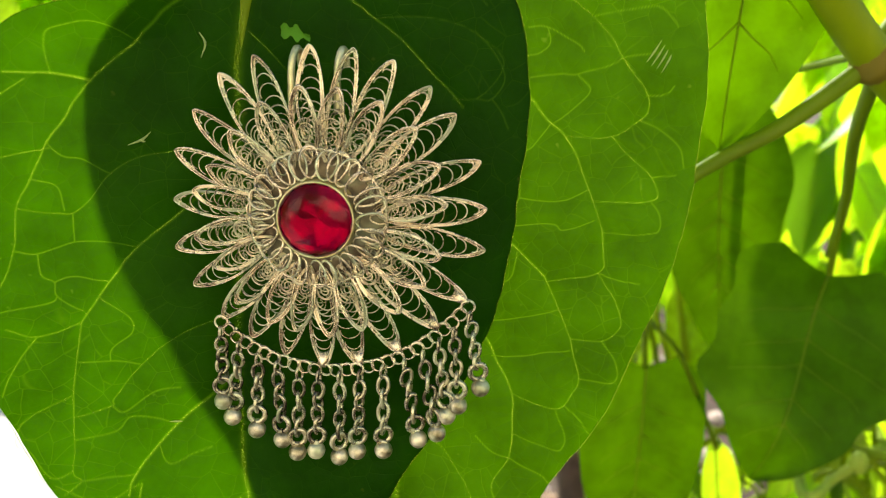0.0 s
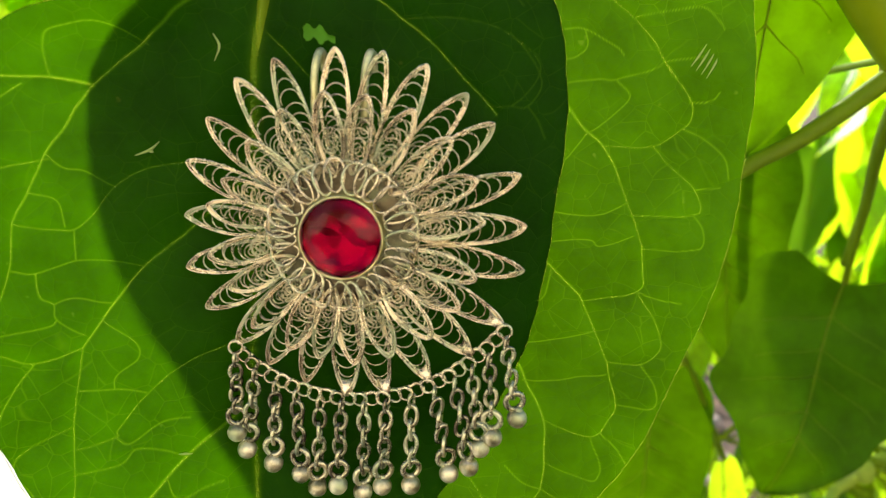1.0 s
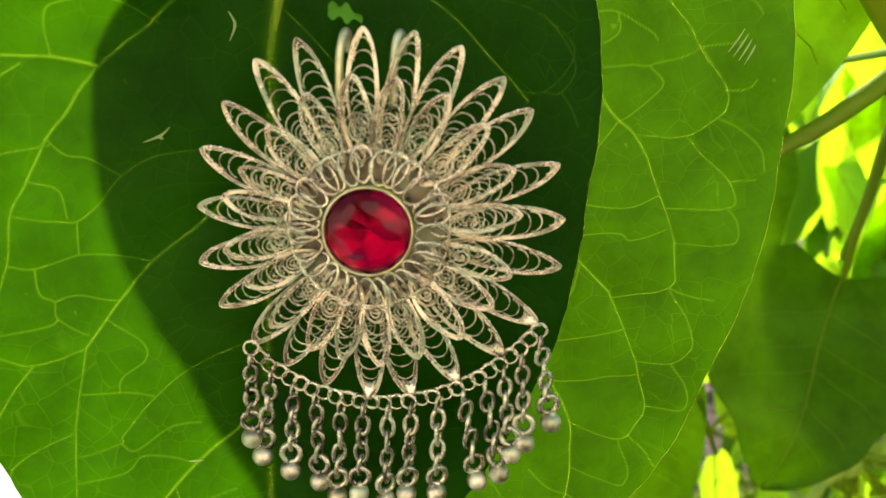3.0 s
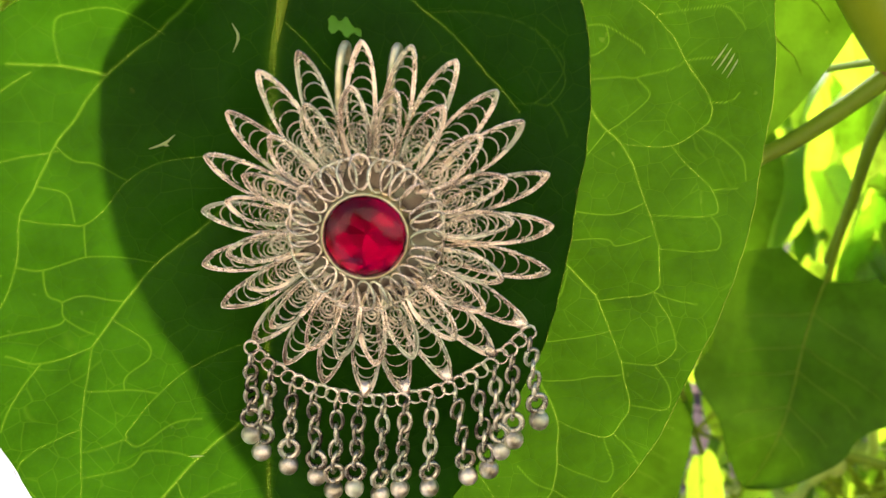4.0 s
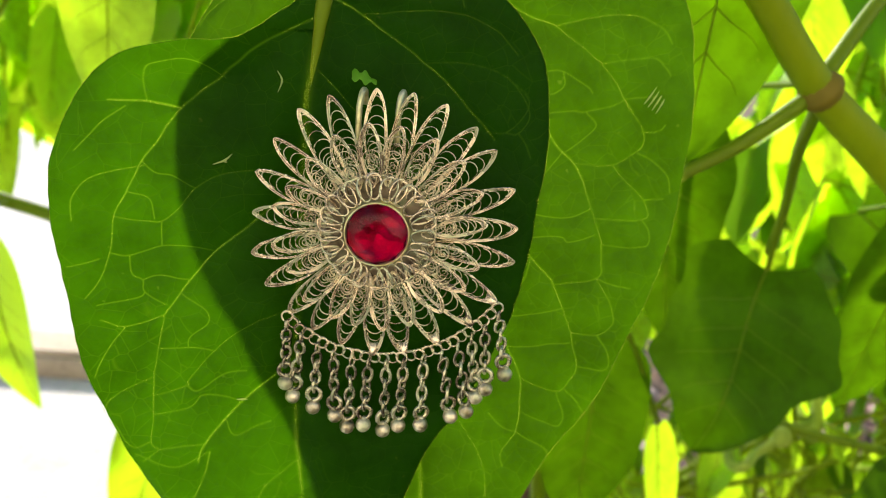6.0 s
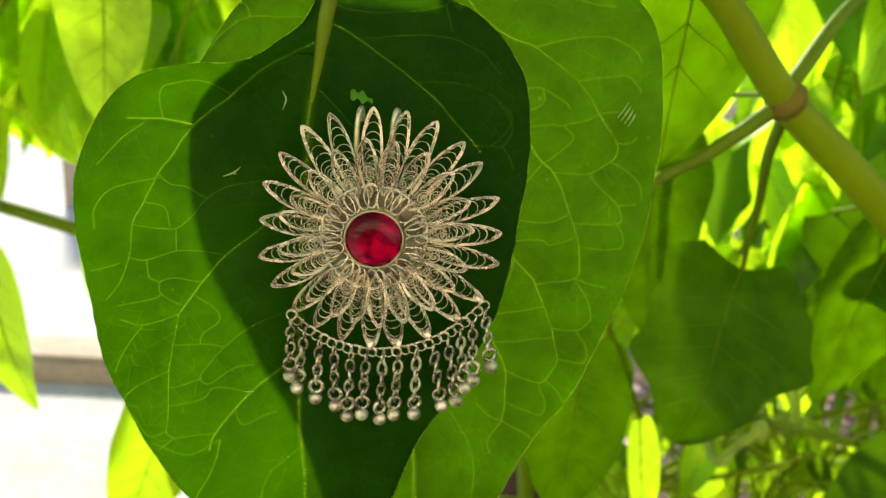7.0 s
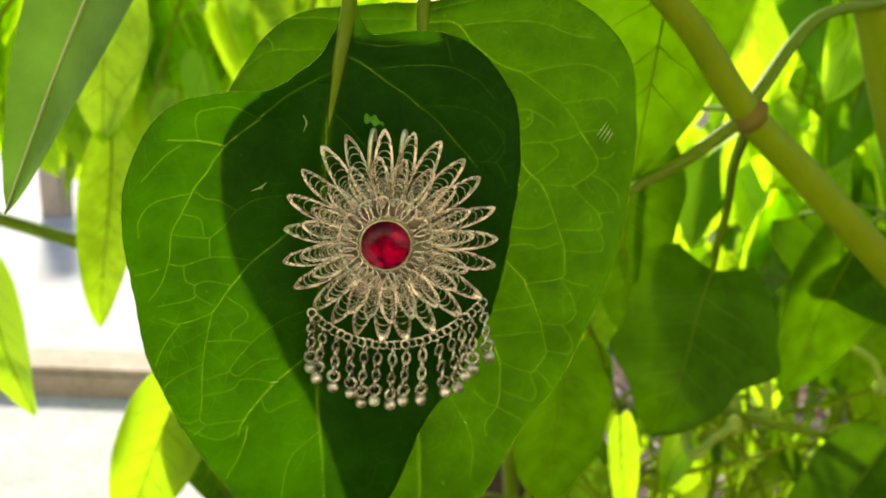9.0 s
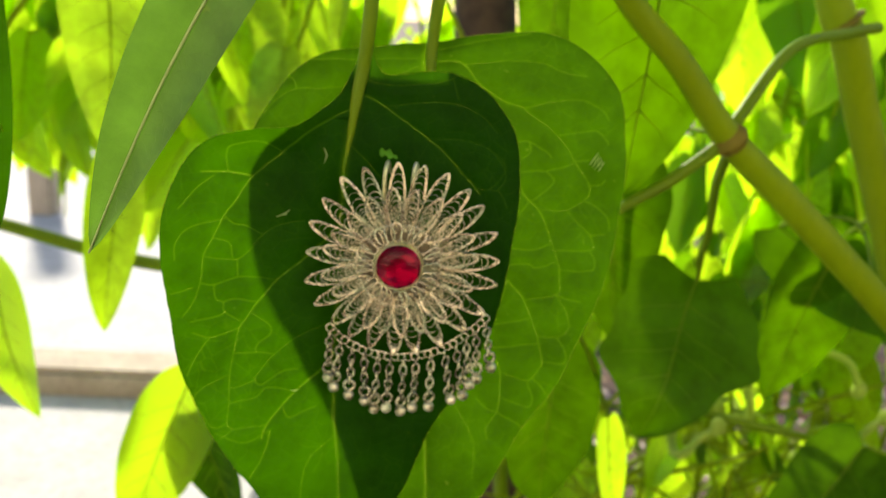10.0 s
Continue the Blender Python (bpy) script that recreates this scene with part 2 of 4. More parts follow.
class Bag:
    """Collects swept tubes and sheets into one mesh."""

    def __init__(self):
        self.v, self.f = [], []

    def tube(self, pts, r, sides=6, closed=False, squash=1.0, cap=True):
        p = np.asarray(pts, float)
        n = len(p)
        rad = np.full(n, r, float) if np.isscalar(r) else np.interp(np.linspace(0, 1, n), np.linspace(0, 1, len(r)), r)
        if closed:
            tan = np.roll(p, -1, 0) - np.roll(p, 1, 0)
        else:
            tan = np.gradient(p, axis=0)
        tan /= np.linalg.norm(tan, axis=1)[:, None] + 1e-12
        up = np.array((0, 1.0, 0)) if abs(tan[0][1]) < 0.9 else np.array((1.0, 0, 0))
        base = len(self.v)
        nrm = up
        for i in range(n):
            nrm = nrm - tan[i] * nrm.dot(tan[i])
            nrm = nrm / (np.linalg.norm(nrm) + 1e-12)
            bi = np.cross(tan[i], nrm)
            for s in range(sides):
                a = 2 * math.pi * s / sides
                self.v.append(p[i] + rad[i] * (nrm * math.cos(a) * squash + bi * math.sin(a)))
        for i in range(n if closed else n - 1):
            j = (i + 1) % n
            for s in range(sides):
                s2 = (s + 1) % sides
                self.f.append((base + i * sides + s, base + i * sides + s2, base + j * sides + s2, base + j * sides + s))
        if cap and not closed:
            self.f.append(tuple(base + s for s in reversed(range(sides))))
            self.f.append(tuple(base + (n - 1) * sides + s for s in range(sides)))
        return self

    def ball(self, c, r, seg=14, rings=9, sz=1.0):
        base = len(self.v)
        c = np.asarray(c, float)
        self.v.append(c + (0, 0, r * sz))
        for i in range(1, rings):
            ph = math.pi * i / rings
            for s in range(seg):
                a = 2 * math.pi * s / seg
                self.v.append(c + np.array((r * math.sin(ph) * math.cos(a), r * math.sin(ph) * math.sin(a), r * sz * math.cos(ph))))
        self.v.append(c - (0, 0, r * sz))
        last = len(self.v) - 1
        for s in range(seg):
            self.f.append((base, base + 1 + s, base + 1 + (s + 1) % seg))
            b = base + 1 + (rings - 2) * seg
            self.f.append((last, b + (s + 1) % seg, b + s))
        for i in range(rings - 2):
            for s in range(seg):
                a, b = base + 1 + i * seg, base + 1 + (i + 1) * seg
                self.f.append((a + s, b + s, b + (s + 1) % seg, a + (s + 1) % seg))
        return self

    def lathe(self, profile, seg=48):
        """Turns (radius, height) about the -y axis: height points towards the viewer."""
        base = len(self.v)
        n = len(profile)
        for s in range(seg):
            a = 2 * math.pi * s / seg
            for r, h in profile:
                self.v.append((r * math.cos(a), -h, r * math.sin(a)))
        for s in range(seg):
            for i in range(n - 1):
                a, b = base + s * n + i, base + ((s + 1) % seg) * n + i
                self.f.append((a, b, b + 1, a + 1))
        return self

    def mesh(self, name, material, smooth=True):
        return mesh_of(name, self.v, self.f, material, smooth)


def spline(pts, n=24):
    """Catmull-Rom through a few points."""
    p = np.asarray(pts, float)
    p = np.vstack([2 * p[0] - p[1], p, 2 * p[-1] - p[-2]])
    out = []
    seg = len(p) - 3
    for q in np.linspace(0, seg - 1e-9, n):
        i = int(q)
        t = q - i
        a, b, c, d = p[i:i + 4]
        out.append(0.5 * (2 * b + (c - a) * t + (2 * a - 5 * b + 4 * c - d) * t * t + (3 * b - a - 3 * c + d) * t ** 3))
    return np.array(out)


# ---- ground and surroundings ----
def slab(name, x0, x1, y0, y1, z0, z1, material, label, category, bevel=0.012):
    bm = bmesh.new()
    bmesh.ops.create_cube(bm, size=1, matrix=Matrix.Translation(((x0 + x1) / 2, (y0 + y1) / 2, (z0 + z1) / 2)) @ Matrix.Diagonal((x1 - x0, y1 - y0, z1 - z0, 1)))
    bmesh.ops.bevel(bm, geom=bm.edges[:], offset=bevel, segments=2, affect="EDGES")
    me = bpy.data.meshes.new(name)
    bm.to_mesh(me)
    bm.free()
    me.materials.append(material)
    return tagged(new(name, me), label, category, kind="structure")


def ground_sheet():
    n = 90
    v, f = [], []
    span = lambda q: math.copysign(abs(q) ** 3.2 * 300, q)
    for i in range(n + 1):
        for j in range(n + 1):
            x, y = span(2 * i / n - 1), span(2 * j / n - 1) + 1.0
            near = max(0.0, 1 - math.hypot(x, y) / 12)
            v.append((x, y, 0.02 * near * noise.noise((x * 3, y * 3, 0)) - 0.02))
    for i in range(n):
        for j in range(n):
            a = i * (n + 1) + j
            f.append((a, a + n + 1, a + n + 2, a + 1))
    return tagged(new("ground", mesh_of("ground", v, f, M_SOIL)), "brown garden soil with small stones and litter", "soil", kind="structure")


ground_sheet()
slab("pavement", -9.0, -0.35, -2.3, 2.42, -0.1, 0.03, M_CONCRETE, "sunlit pale concrete garden path", "path")
slab("kerb", -9.0, -0.35, 2.425, 2.62, -0.1, 0.11, M_KERB, "brownish stone kerb along the garden path", "kerb", 0.02)
slab("road", -9.0, -0.35, 2.625, 8.3, -0.1, 0.05, M_CONCRETE, "bright sunlit concrete yard behind the kerb", "yard")
# Added dark band out of view, so the stone's flat top mirrors no bright wall.
slab("baseboard", -7.0, 7.0, -2.395, -2.36, -0.1, 0.95, M_BARK, "added unseen dark band that the red stone mirrors", "dado")
# Added wall, never in view: bounces warm sun onto the pendant's front.
slab("wall_south", -7.0, 7.0, -2.6, -2.4, -0.1, 3.4, M_FILLWALL, "added unseen cream wall behind the view, bouncing warm fill light", "wall")
slab("pillar", -2.12, -1.98, 4.62, 4.76, 0.0, 0.75, M_KERB, "grey-brown stone post at the yard", "post", 0.02)


# ---- the two heart-shaped leaves that carry the pendant ----
MM = 0.001
SUNK = 0.0011          # the veins lie sunk between the swelling parts of the blade


def front_depth(x, z):
    """Depth of the front leaf in metres at x, z in mm (z from the gem's height)."""
    y = 0.1465 + 0.2 * (x + 15) * MM + 0.08 * z * MM
    y += 0.0022 * math.exp(-((x + 18) / 5.0) ** 2) * (1 if z < 40 else 0.6)      # groove along the midrib
    y += 0.0016 * noise.noise((x * 0.035, z * 0.035, 3.1)) + 0.0005 * noise.noise((x * 0.11, z * 0.11, 7.7))
    y -= 0.00010 * max(0.0, -x - 52) ** 1.5
    return y


def rear_depth(x, z):
    y = 0.1665 + 0.06 * (x - 10) * MM + 0.13 * (z - 20) * MM
    y += 0.0020 * math.exp(-((x - 8) / 6.0) ** 2)
    y -= 0.014 * min(max(-x / 30, 0.0), 1.0) * min(max((z + 5) / 35, 0.0), 1.0)      # the upper lobe leans onto the front leaf
    y += 0.0022 * noise.noise((x * 0.03, z * 0.03, 11.4)) + 0.0006 * noise.noise((x * 0.10, z * 0.10, 5.2))
    return y


def heart_blade(name, radii, centre, depth, material, notch, wave, veins, curl):
    """A leaf blade as a polar sheet: radii at even angles round a centre (mm)."""
    rings, seg = 270, 1280
    k = len(radii)
    r = np.array(radii, float)
    edge = []
    for s in range(seg):
        a = s / seg * k
        i = int(a)
        t = a - i
        p = [r[(i + d) % k] for d in (-1, 0, 1, 2)]
        q = 0.5 * (2 * p[1] + (p[2] - p[0]) * t + (2 * p[0] - 5 * p[1] + 4 * p[2] - p[3]) * t * t + (3 * p[1] - p[0] - 3 * p[2] + p[3]) * t ** 3)
        deg = 360 * s / seg
        d = (deg - notch[0] + 180) % 360 - 180
        q *= 1 - notch[1] * math.exp(-(d / notch[2]) ** 2)
        q += wave * noise.noise((3 * math.cos(radians(deg)), 3 * math.sin(radians(deg)), 1.7)) + 0.25 * noise.noise((deg * 0.22, 0, 4))
        edge.append(q)
    xz, lips = [centre], [0.0]
    bend = [curl[2] * math.exp(-(((360 * s / seg) - curl[0]) / curl[1]) ** 4) for s in range(seg)]
    for j in range(1, rings + 1):
        for s in range(seg):
            a = 2 * math.pi * s / seg
            q = edge[s] * (j / rings) ** 0.8
            xz.append((centre[0] + q * math.cos(a), centre[1] + q * math.sin(a)))
            lips.append(0.0009 * max(0.0, (j / rings - 0.93) / 0.07) ** 2 - bend[s] * max(0.0, ((j / rings) ** 0.8 - 0.84) / 0.16) ** 1.5)
    tissue, beside = vein_tissue(np.array(xz), veins)
    v = [(x * MM, depth(x, z) + lip + SUNK * h, 1.2 + z * MM) for (x, z), lip, h in zip(xz, lips, beside.tolist())]
    f = [(0, 1 + s, 1 + (s + 1) % seg) for s in range(seg)]
    for j in range(rings - 1):
        a, b = 1 + j * seg, 1 + (j + 1) * seg
        for s in range(seg):
            f.append((a + s, b + s, b + (s + 1) % seg, a + (s + 1) % seg))
    me = mesh_of(name, v, f, material)
    me.attributes.new("vein", "FLOAT", "POINT").data.foreach_set("value", tissue)
    me.attributes.new("beside_vein", "FLOAT", "POINT").data.foreach_set("value", beside)
    return me, edge, bend


def vein_line(path, n=60):
    """The line of a vein with a slight unevenness (mm)."""
    pts = spline(path, n)
    return pts + 0.3 * np.array([(noise.noise((x * 0.2, z * 0.2, 2)), noise.noise((x * 0.2, z * 0.2, 8))) for x, z in pts])


def vein_tissue(xz, veins):
    """How much pale vein tissue the blade holds at each place, 0 to 1."""
    out, near_by = np.zeros(len(xz)), np.zeros(len(xz))
    for k, (path, r0, r1) in enumerate(veins):
        line = np.asarray(vein_line(path, 140))[:, :2]
        lo, hi = line.min(0) - 9, line.max(0) + 9
        near = np.where((xz > lo).all(1) & (xz < hi).all(1))[0]
        for part_of in np.array_split(near, max(1, len(near) // 20000)):
            d2 = ((xz[part_of, None, :] - line[None]) ** 2).sum(2)
            i = d2.argmin(1)
            d = np.sqrt(d2[np.arange(len(i)), i])
            s = i / 139.0
            w = (r0 + (r1 - r0) * s)
            wide = np.maximum(w * (1.25 if k == 0 else 0.75), 0.13)
            full = np.clip(0.30 + 1.3 * w, 0.34, 0.76) * (0.6 if k == 0 else 1.0)
            out[part_of] = np.maximum(out[part_of], full * np.exp(-(d / wide) ** 2))
            reach = np.clip(0.25 + 2.0 * w, 0.3, 1.0)
            near_by[part_of] = np.maximum(near_by[part_of], reach * np.exp(-d / 2.6))
    return out.astype(np.float32), near_by.astype(np.float32)


def ribbon(bag, pts, depth, w0, w1, rise):
    """A low ridge along pts (mm) on the leaf's face, w0 to w1 half wide."""
    p = np.asarray(pts, float)
    d = np.gradient(p, axis=0)
    d /= np.linalg.norm(d, axis=1)[:, None] + 1e-9
    nrm = np.stack([-d[:, 1], d[:, 0]], 1)
    base, n = len(bag.v), len(p)
    for i in range(n):
        w = w0 + (w1 - w0) * i / (n - 1)
        for k, up in ((-1, 0.16), (0, 0.18 + rise * w), (1, 0.16)):
            x, z = p[i] + nrm[i] * w * k
            bag.v.append((x * MM, depth(x, z) + SUNK * 0.6 - up * MM, 1.2 + z * MM))
    for i in range(n - 1):
        for k in range(2):
            a = base + i * 3 + k
            bag.f.append((a, a + 3, a + 4, a + 1))


def vein_mesh(path, depth, r0, r1, material, n=60):
    pts = vein_line(path, n)
    bag = Bag()
    ribbon(bag, pts, depth, r0, r1, 0.8)
    return bag.mesh("vein", material)


FRONT_R = (51.0, 54.0, 62.0, 70.5, 72.5, 66.0, 58.0, 50.8, 54.0, 57.8, 55.6, 52.0,
           49.0, 48.7, 51.0, 56.6, 64.0, 75.0, 94.0, 75.0, 57.8, 52.4, 49.8, 49.8)
REAR_R = (62.0, 66.0, 74.0, 83.0, 82.5, 74.0, 69.5, 68.5, 71.5, 68.0, 64.5, 60.0,
          54.0, 48.0, 47.0, 50.0, 58.0, 76.0, 104.0, 86.0, 69.5, 63.5, 59.5, 59.5)


def own(me, at):
    """Moves a mesh so that at is its origin."""
    me.transform(Matrix.Translation([-c for c in at]))
    return me


def heart_leaf(name, label, at, radii, centre, depth, material, vein_mat, notch, veins, petiole, wave, curl=(0, 1, 0)):
    leaf = thing(name, at, label, "leaf", "heart-shaped leaves")
    me, edge, bend = heart_blade("blade", radii, centre, depth, material, notch, wave, veins, curl)
    part("blade", own(me, at), leaf)
    rim = []
    for s in range(0, len(edge), 3):
        a = 2 * math.pi * s / len(edge)
        x, z = centre[0] + edge[s] * math.cos(a), centre[1] + edge[s] * math.sin(a)
        rim.append((x * MM, depth(x, z) + 0.0009 - bend[s], 1.2 + z * MM))
    part("leaf_margin", own(Bag().tube(rim, 0.17 * MM, 4, closed=True).mesh("leaf_margin", vein_mat), at), leaf, "thin pale leaf margin")
    for i, (path, r0, r1) in enumerate(veins):
        k = 0.7 if i == 0 else 0.55
        part("midrib" if i == 0 else "vein", own(vein_mesh(path, depth, r0 * k, max(r1 * k, 0.06), vein_mat), at), leaf, "pale raised midrib" if i == 0 else "")
    pet = Bag().tube(spline(petiole, 40), [0.6 * MM, 1.7 * MM, 2.0 * MM, 2.1 * MM, 2.2 * MM], 12)
    part("petiole", own(pet.mesh("petiole", M_PETIOLE), at), leaf, "green leaf stalk")
    return leaf


front_at = (-0.0155, front_depth(-15, 48), 1.249)
front_veins = [([(-13.5, 55), (-15, 42), (-17.5, 27), (-18, 0), (-18.5, -44), (-16.5, -66), (-14.5, -98)], 1.25, 0.22)]
rear_veins = [([(6, 61), (5.2, 51), (7, 0), (11, -60), (13, -88), (11, -110)], 1.0, 0.22)]
# half widths of the veins at their start and end (mm)
SECOND, SECOND_END, LOOP, CROSS = (0.36, 0.24), (0.24, 0.12), (0.16, 0.10), (0.10, 0.07)


def front_vein(width, *way):
    front_veins.append((list(way), *width))


def rear_vein(width, *way):
    rear_veins.append((list(way), 0.85 * width[0], 0.85 * width[1]))


front_vein(SECOND, (-16.5, 43), (-28, 36), (-35.5, 29.5), (-43.5, 22.5), (-48, 15.5), (-51.5, 10.5))
front_vein(SECOND_END, (-51.5, 10.5), (-54, 5), (-56.5, -0.5), (-57, -7.5), (-59, -14), (-61.5, -17.5))
front_vein(SECOND, (-43.5, 22.5), (-50, 24), (-57, 24))
front_vein(LOOP, (-54, 23), (-58.5, 19), (-62.5, 14))
front_vein(LOOP, (-34.5, 29.5), (-41, 33), (-48.5, 32), (-50.5, 29), (-50, 24))
front_vein(LOOP, (-50.5, 10.5), (-59.5, 8.5), (-63, 4.5), (-63.5, -0.5))
front_vein(CROSS, (-51, 11.5), (-48, 9), (-44.5, 8.5), (-40, 6))
front_vein(LOOP, (-28.5, 10), (-35, 9), (-40, 6), (-44, 1), (-47, -1.5), (-50, -1.5), (-56.5, -0.5))
front_vein(CROSS, (-47, -1.5), (-47, -7))
front_vein(SECOND, (-19, 7.5), (-27.5, -1), (-36, -8), (-41.5, -15), (-46.5, -22.5))
front_vein(SECOND_END, (-46.5, -22.5), (-49, -37), (-49, -43.5), (-49.5, -52.5), (-48, -54.5), (-51.5, -57.5))
front_vein(LOOP, (-46.5, -22.5), (-54.5, -25), (-59, -23))
front_vein(LOOP, (-54.5, -25), (-58, -30), (-60.5, -36))
front_vein(LOOP, (-49, -37), (-57.5, -41.5), (-59, -45.5), (-57, -48.5), (-53.5, -53.5), (-49.5, -52.5))
front_vein(CROSS, (-57, -8.5), (-53.5, -9), (-47, -7), (-40, -7), (-36, -8))
front_vein(CROSS, (-53.5, -9), (-53, -13), (-51, -14.5), (-50.5, -17.5), (-46, -20))
front_vein(CROSS, (-51, -14.5), (-48, -13.5), (-41.5, -14.5))
front_vein(CROSS, (-50.5, -17.5), (-52, -18.5), (-59.5, -19.5))
front_vein(CROSS, (-43, -17.5), (-38, -21.5), (-37.5, -24.5), (-41, -27.5), (-41.5, -30))
front_vein(CROSS, (-47.5, -30.5), (-41.5, -30), (-36.5, -31))
front_vein(LOOP, (-19.5, -21.5), (-28.5, -25), (-36.5, -31.5), (-41.5, -38), (-42, -39.5), (-49, -41.5))
front_vein(CROSS, (-42, -39.5), (-39.5, -40.5), (-33.5, -36.5), (-29, -36))
front_vein(CROSS, (-49, -46), (-41.5, -44.5), (-38.5, -41.5), (-33.5, -42), (-30, -43.5))
front_vein(SECOND, (-19.5, -34.5), (-30, -43.5), (-38, -53.5), (-39.5, -58))
front_vein(SECOND_END, (-37, -55.5), (-39, -64), (-43, -71.5))
front_vein(CROSS, (-38, -53.5), (-44, -54), (-48, -54.5))
front_vein(CROSS, (-33.5, -48), (-31.5, -51.5), (-26.5, -49.5), (-23.5, -48.5))
front_vein(CROSS, (-54, 5), (-49.5, 3.5), (-48.5, -1))
front_vein(LOOP, (-17.5, -59.5), (-24.5, -65), (-27, -72.5), (-27.5, -82))
front_vein(CROSS, (-37.5, -55.5), (-44.5, -59), (-53, -55.5))
front_vein(CROSS, (-59, -9.5), (-64.5, -10.5))
front_vein(SECOND, (-13.5, 47.5), (-7.5, 44.5), (7.5, 34.5), (17.5, 25.5), (24, 18.5))
front_vein(LOOP, (-6.5, 44), (5, 45.5), (14.5, 45.5), (22.5, 42.5), (28, 37.5))
front_vein(CROSS, (7.5, 34.5), (15, 35), (24.5, 33), (31.5, 27), (27.5, 20.5), (22, 20))
front_vein(LOOP, (-12.5, 51.5), (-8.5, 50.5), (0.5, 50.5), (11.5, 52), (14.5, 54))
front_vein(CROSS, (13.5, 53), (15.5, 47))
front_vein(LOOP, (-16.5, 33), (-11, 28), (-6.5, 23))
front_vein(CROSS, (26, 32.5), (29, 29.5), (32, 24), (29.5, 20), (26.5, 20))
front_vein(CROSS, (29.5, 20), (31.5, 17.5), (33, 14.5))
heart_leaf("heart_leaf", "large dark green heart-shaped leaf carrying the silver pendant", front_at, FRONT_R, (-17, -10), front_depth, M_LEAF, M_VEIN,
           (86.5, -0.17, 4.0), front_veins,
           [(-0.0170, front_depth(-17.0, 28) + 0.0016, 1.228), (-0.0155, front_depth(-15.5, 40) + 0.0012, 1.240), (-0.0144, front_depth(-14.4, 48) + 0.0006, 1.248), (-0.0130, front_depth(-13, 55) + 0.0002, 1.256), (-0.0115, 0.149, 1.27), (-0.010, 0.152, 1.30), (-0.004, 0.172, 1.345)], 1.0, (114, 17, 0.006))

rear_at = (0.007, rear_depth(7, 58), 1.258)
rear_vein(SECOND, (6, 56.5), (16, 57), (22.5, 51), (30.5, 46), (38, 43.5), (50.5, 34.5), (57, 25.5))
rear_vein(SECOND_END, (55.5, 28), (60.5, 21), (61, 17.5), (59.5, 15.5), (54, 12), (44.5, 12))
rear_vein(LOOP, (17, 56.5), (27.5, 58), (40.5, 58.5), (49.5, 56), (57, 55))
rear_vein(LOOP, (37.5, 44), (46, 46.5), (56, 47.5), (62.5, 45), (65.5, 41.5))
rear_vein(CROSS, (6, 59.5), (22, 64), (38, 67))
rear_vein(CROSS, (49.5, 36), (61, 38), (64.5, 36), (66, 34))
rear_vein(CROSS, (55.5, 28), (62.5, 29))
rear_vein(CROSS, (55.5, 28), (53, 26.5), (46.5, 24.5), (42.5, 24.5), (36.5, 23.5))
rear_vein(CROSS, (46.5, 24.5), (49, 21), (44, 16), (41, 14))
rear_vein(CROSS, (60.5, 20.5), (64.5, 21), (66, 22.5))
rear_vein(CROSS, (59.5, 15.5), (64.5, 13), (68, 10), (69, 6))
rear_vein(CROSS, (36, 33.5), (40, 33.5), (46, 30.5), (47.5, 29))
rear_vein(CROSS, (40, 33.5), (40.5, 30.5), (38.5, 28.5), (36, 28))
rear_vein(SECOND, (25.5, 29), (36.5, 20), (40.5, 15.5), (44.5, 12), (48, 5.5), (53, -7))
rear_vein(SECOND_END, (53, -7), (53.5, -12), (52.5, -16), (42, -18))
rear_vein(CROSS, (41.5, 14.5), (38, 10), (35.5, 7.5), (35.5, -0.5), (32, -2))
rear_vein(CROSS, (35.5, -0.5), (39, -1), (45, -1), (49.5, 1))
rear_vein(LOOP, (54, 12), (58.5, 7.5), (62.5, 4), (64, 0.5), (62.5, -1), (56.5, -1), (50.5, -1))
rear_vein(CROSS, (62.5, -1), (64.5, -3.5), (64.5, -6.5), (62.5, -7.5), (53, -7.5))
rear_vein(CROSS, (62.5, 4), (67.5, 4.5))
rear_vein(SECOND, (24, -0.5), (31, -7), (40.5, -16), (42, -18), (47.5, -30))
rear_vein(SECOND_END, (47.5, -30), (49.5, -38.5), (48.5, -42), (45, -45.5), (35.5, -42.5))
rear_vein(CROSS, (31, -7), (37, -6), (43, -6), (45, -7), (51, -5))
rear_vein(LOOP, (52.5, -16), (56, -21), (57.5, -24.5), (57.5, -27.5), (54, -30.5), (47.5, -30))
rear_vein(CROSS, (54, -30.5), (57, -34.5), (57, -39), (49.5, -38.5))
rear_vein(CROSS, (35.5, -12), (34.5, -17), (32, -19), (27.5, -20))
rear_vein(CROSS, (28, -27), (34.5, -26.5), (45, -24))
rear_vein(CROSS, (31, -34.5), (37, -34.5), (47.5, -32.5))
rear_vein(SECOND, (22, -18.5), (29.5, -30.5), (32, -35.5), (35.5, -42.5), (36, -50.5), (35.5, -56.5))
rear_vein(LOOP, (35.5, -56.5), (32, -62), (32.5, -65.5))
rear_vein(CROSS, (45, -45.5), (47, -51), (47, -53.5), (45, -54.5), (36, -51))
rear_vein(CROSS, (35.5, -56.5), (43, -60.5), (44.5, -64.5))
rear_vein(CROSS, (47, -44.5), (50.5, -48), (52.5, -51))
rear_vein(CROSS, (28, -51.5), (31.5, -55), (35.5, -56.5))
rear_vein(CROSS, (52.5, -16), (57.5, -17.5), (61, -18))
rear_vein(LOOP, (4.5, 55.5), (-4, 52.5), (-21.5, 48), (-32.5, 47.5), (-39.5, 43), (-42, 39.5))
rear_vein(CROSS, (-32.5, 47.5), (-33.5, 50), (-37, 51))
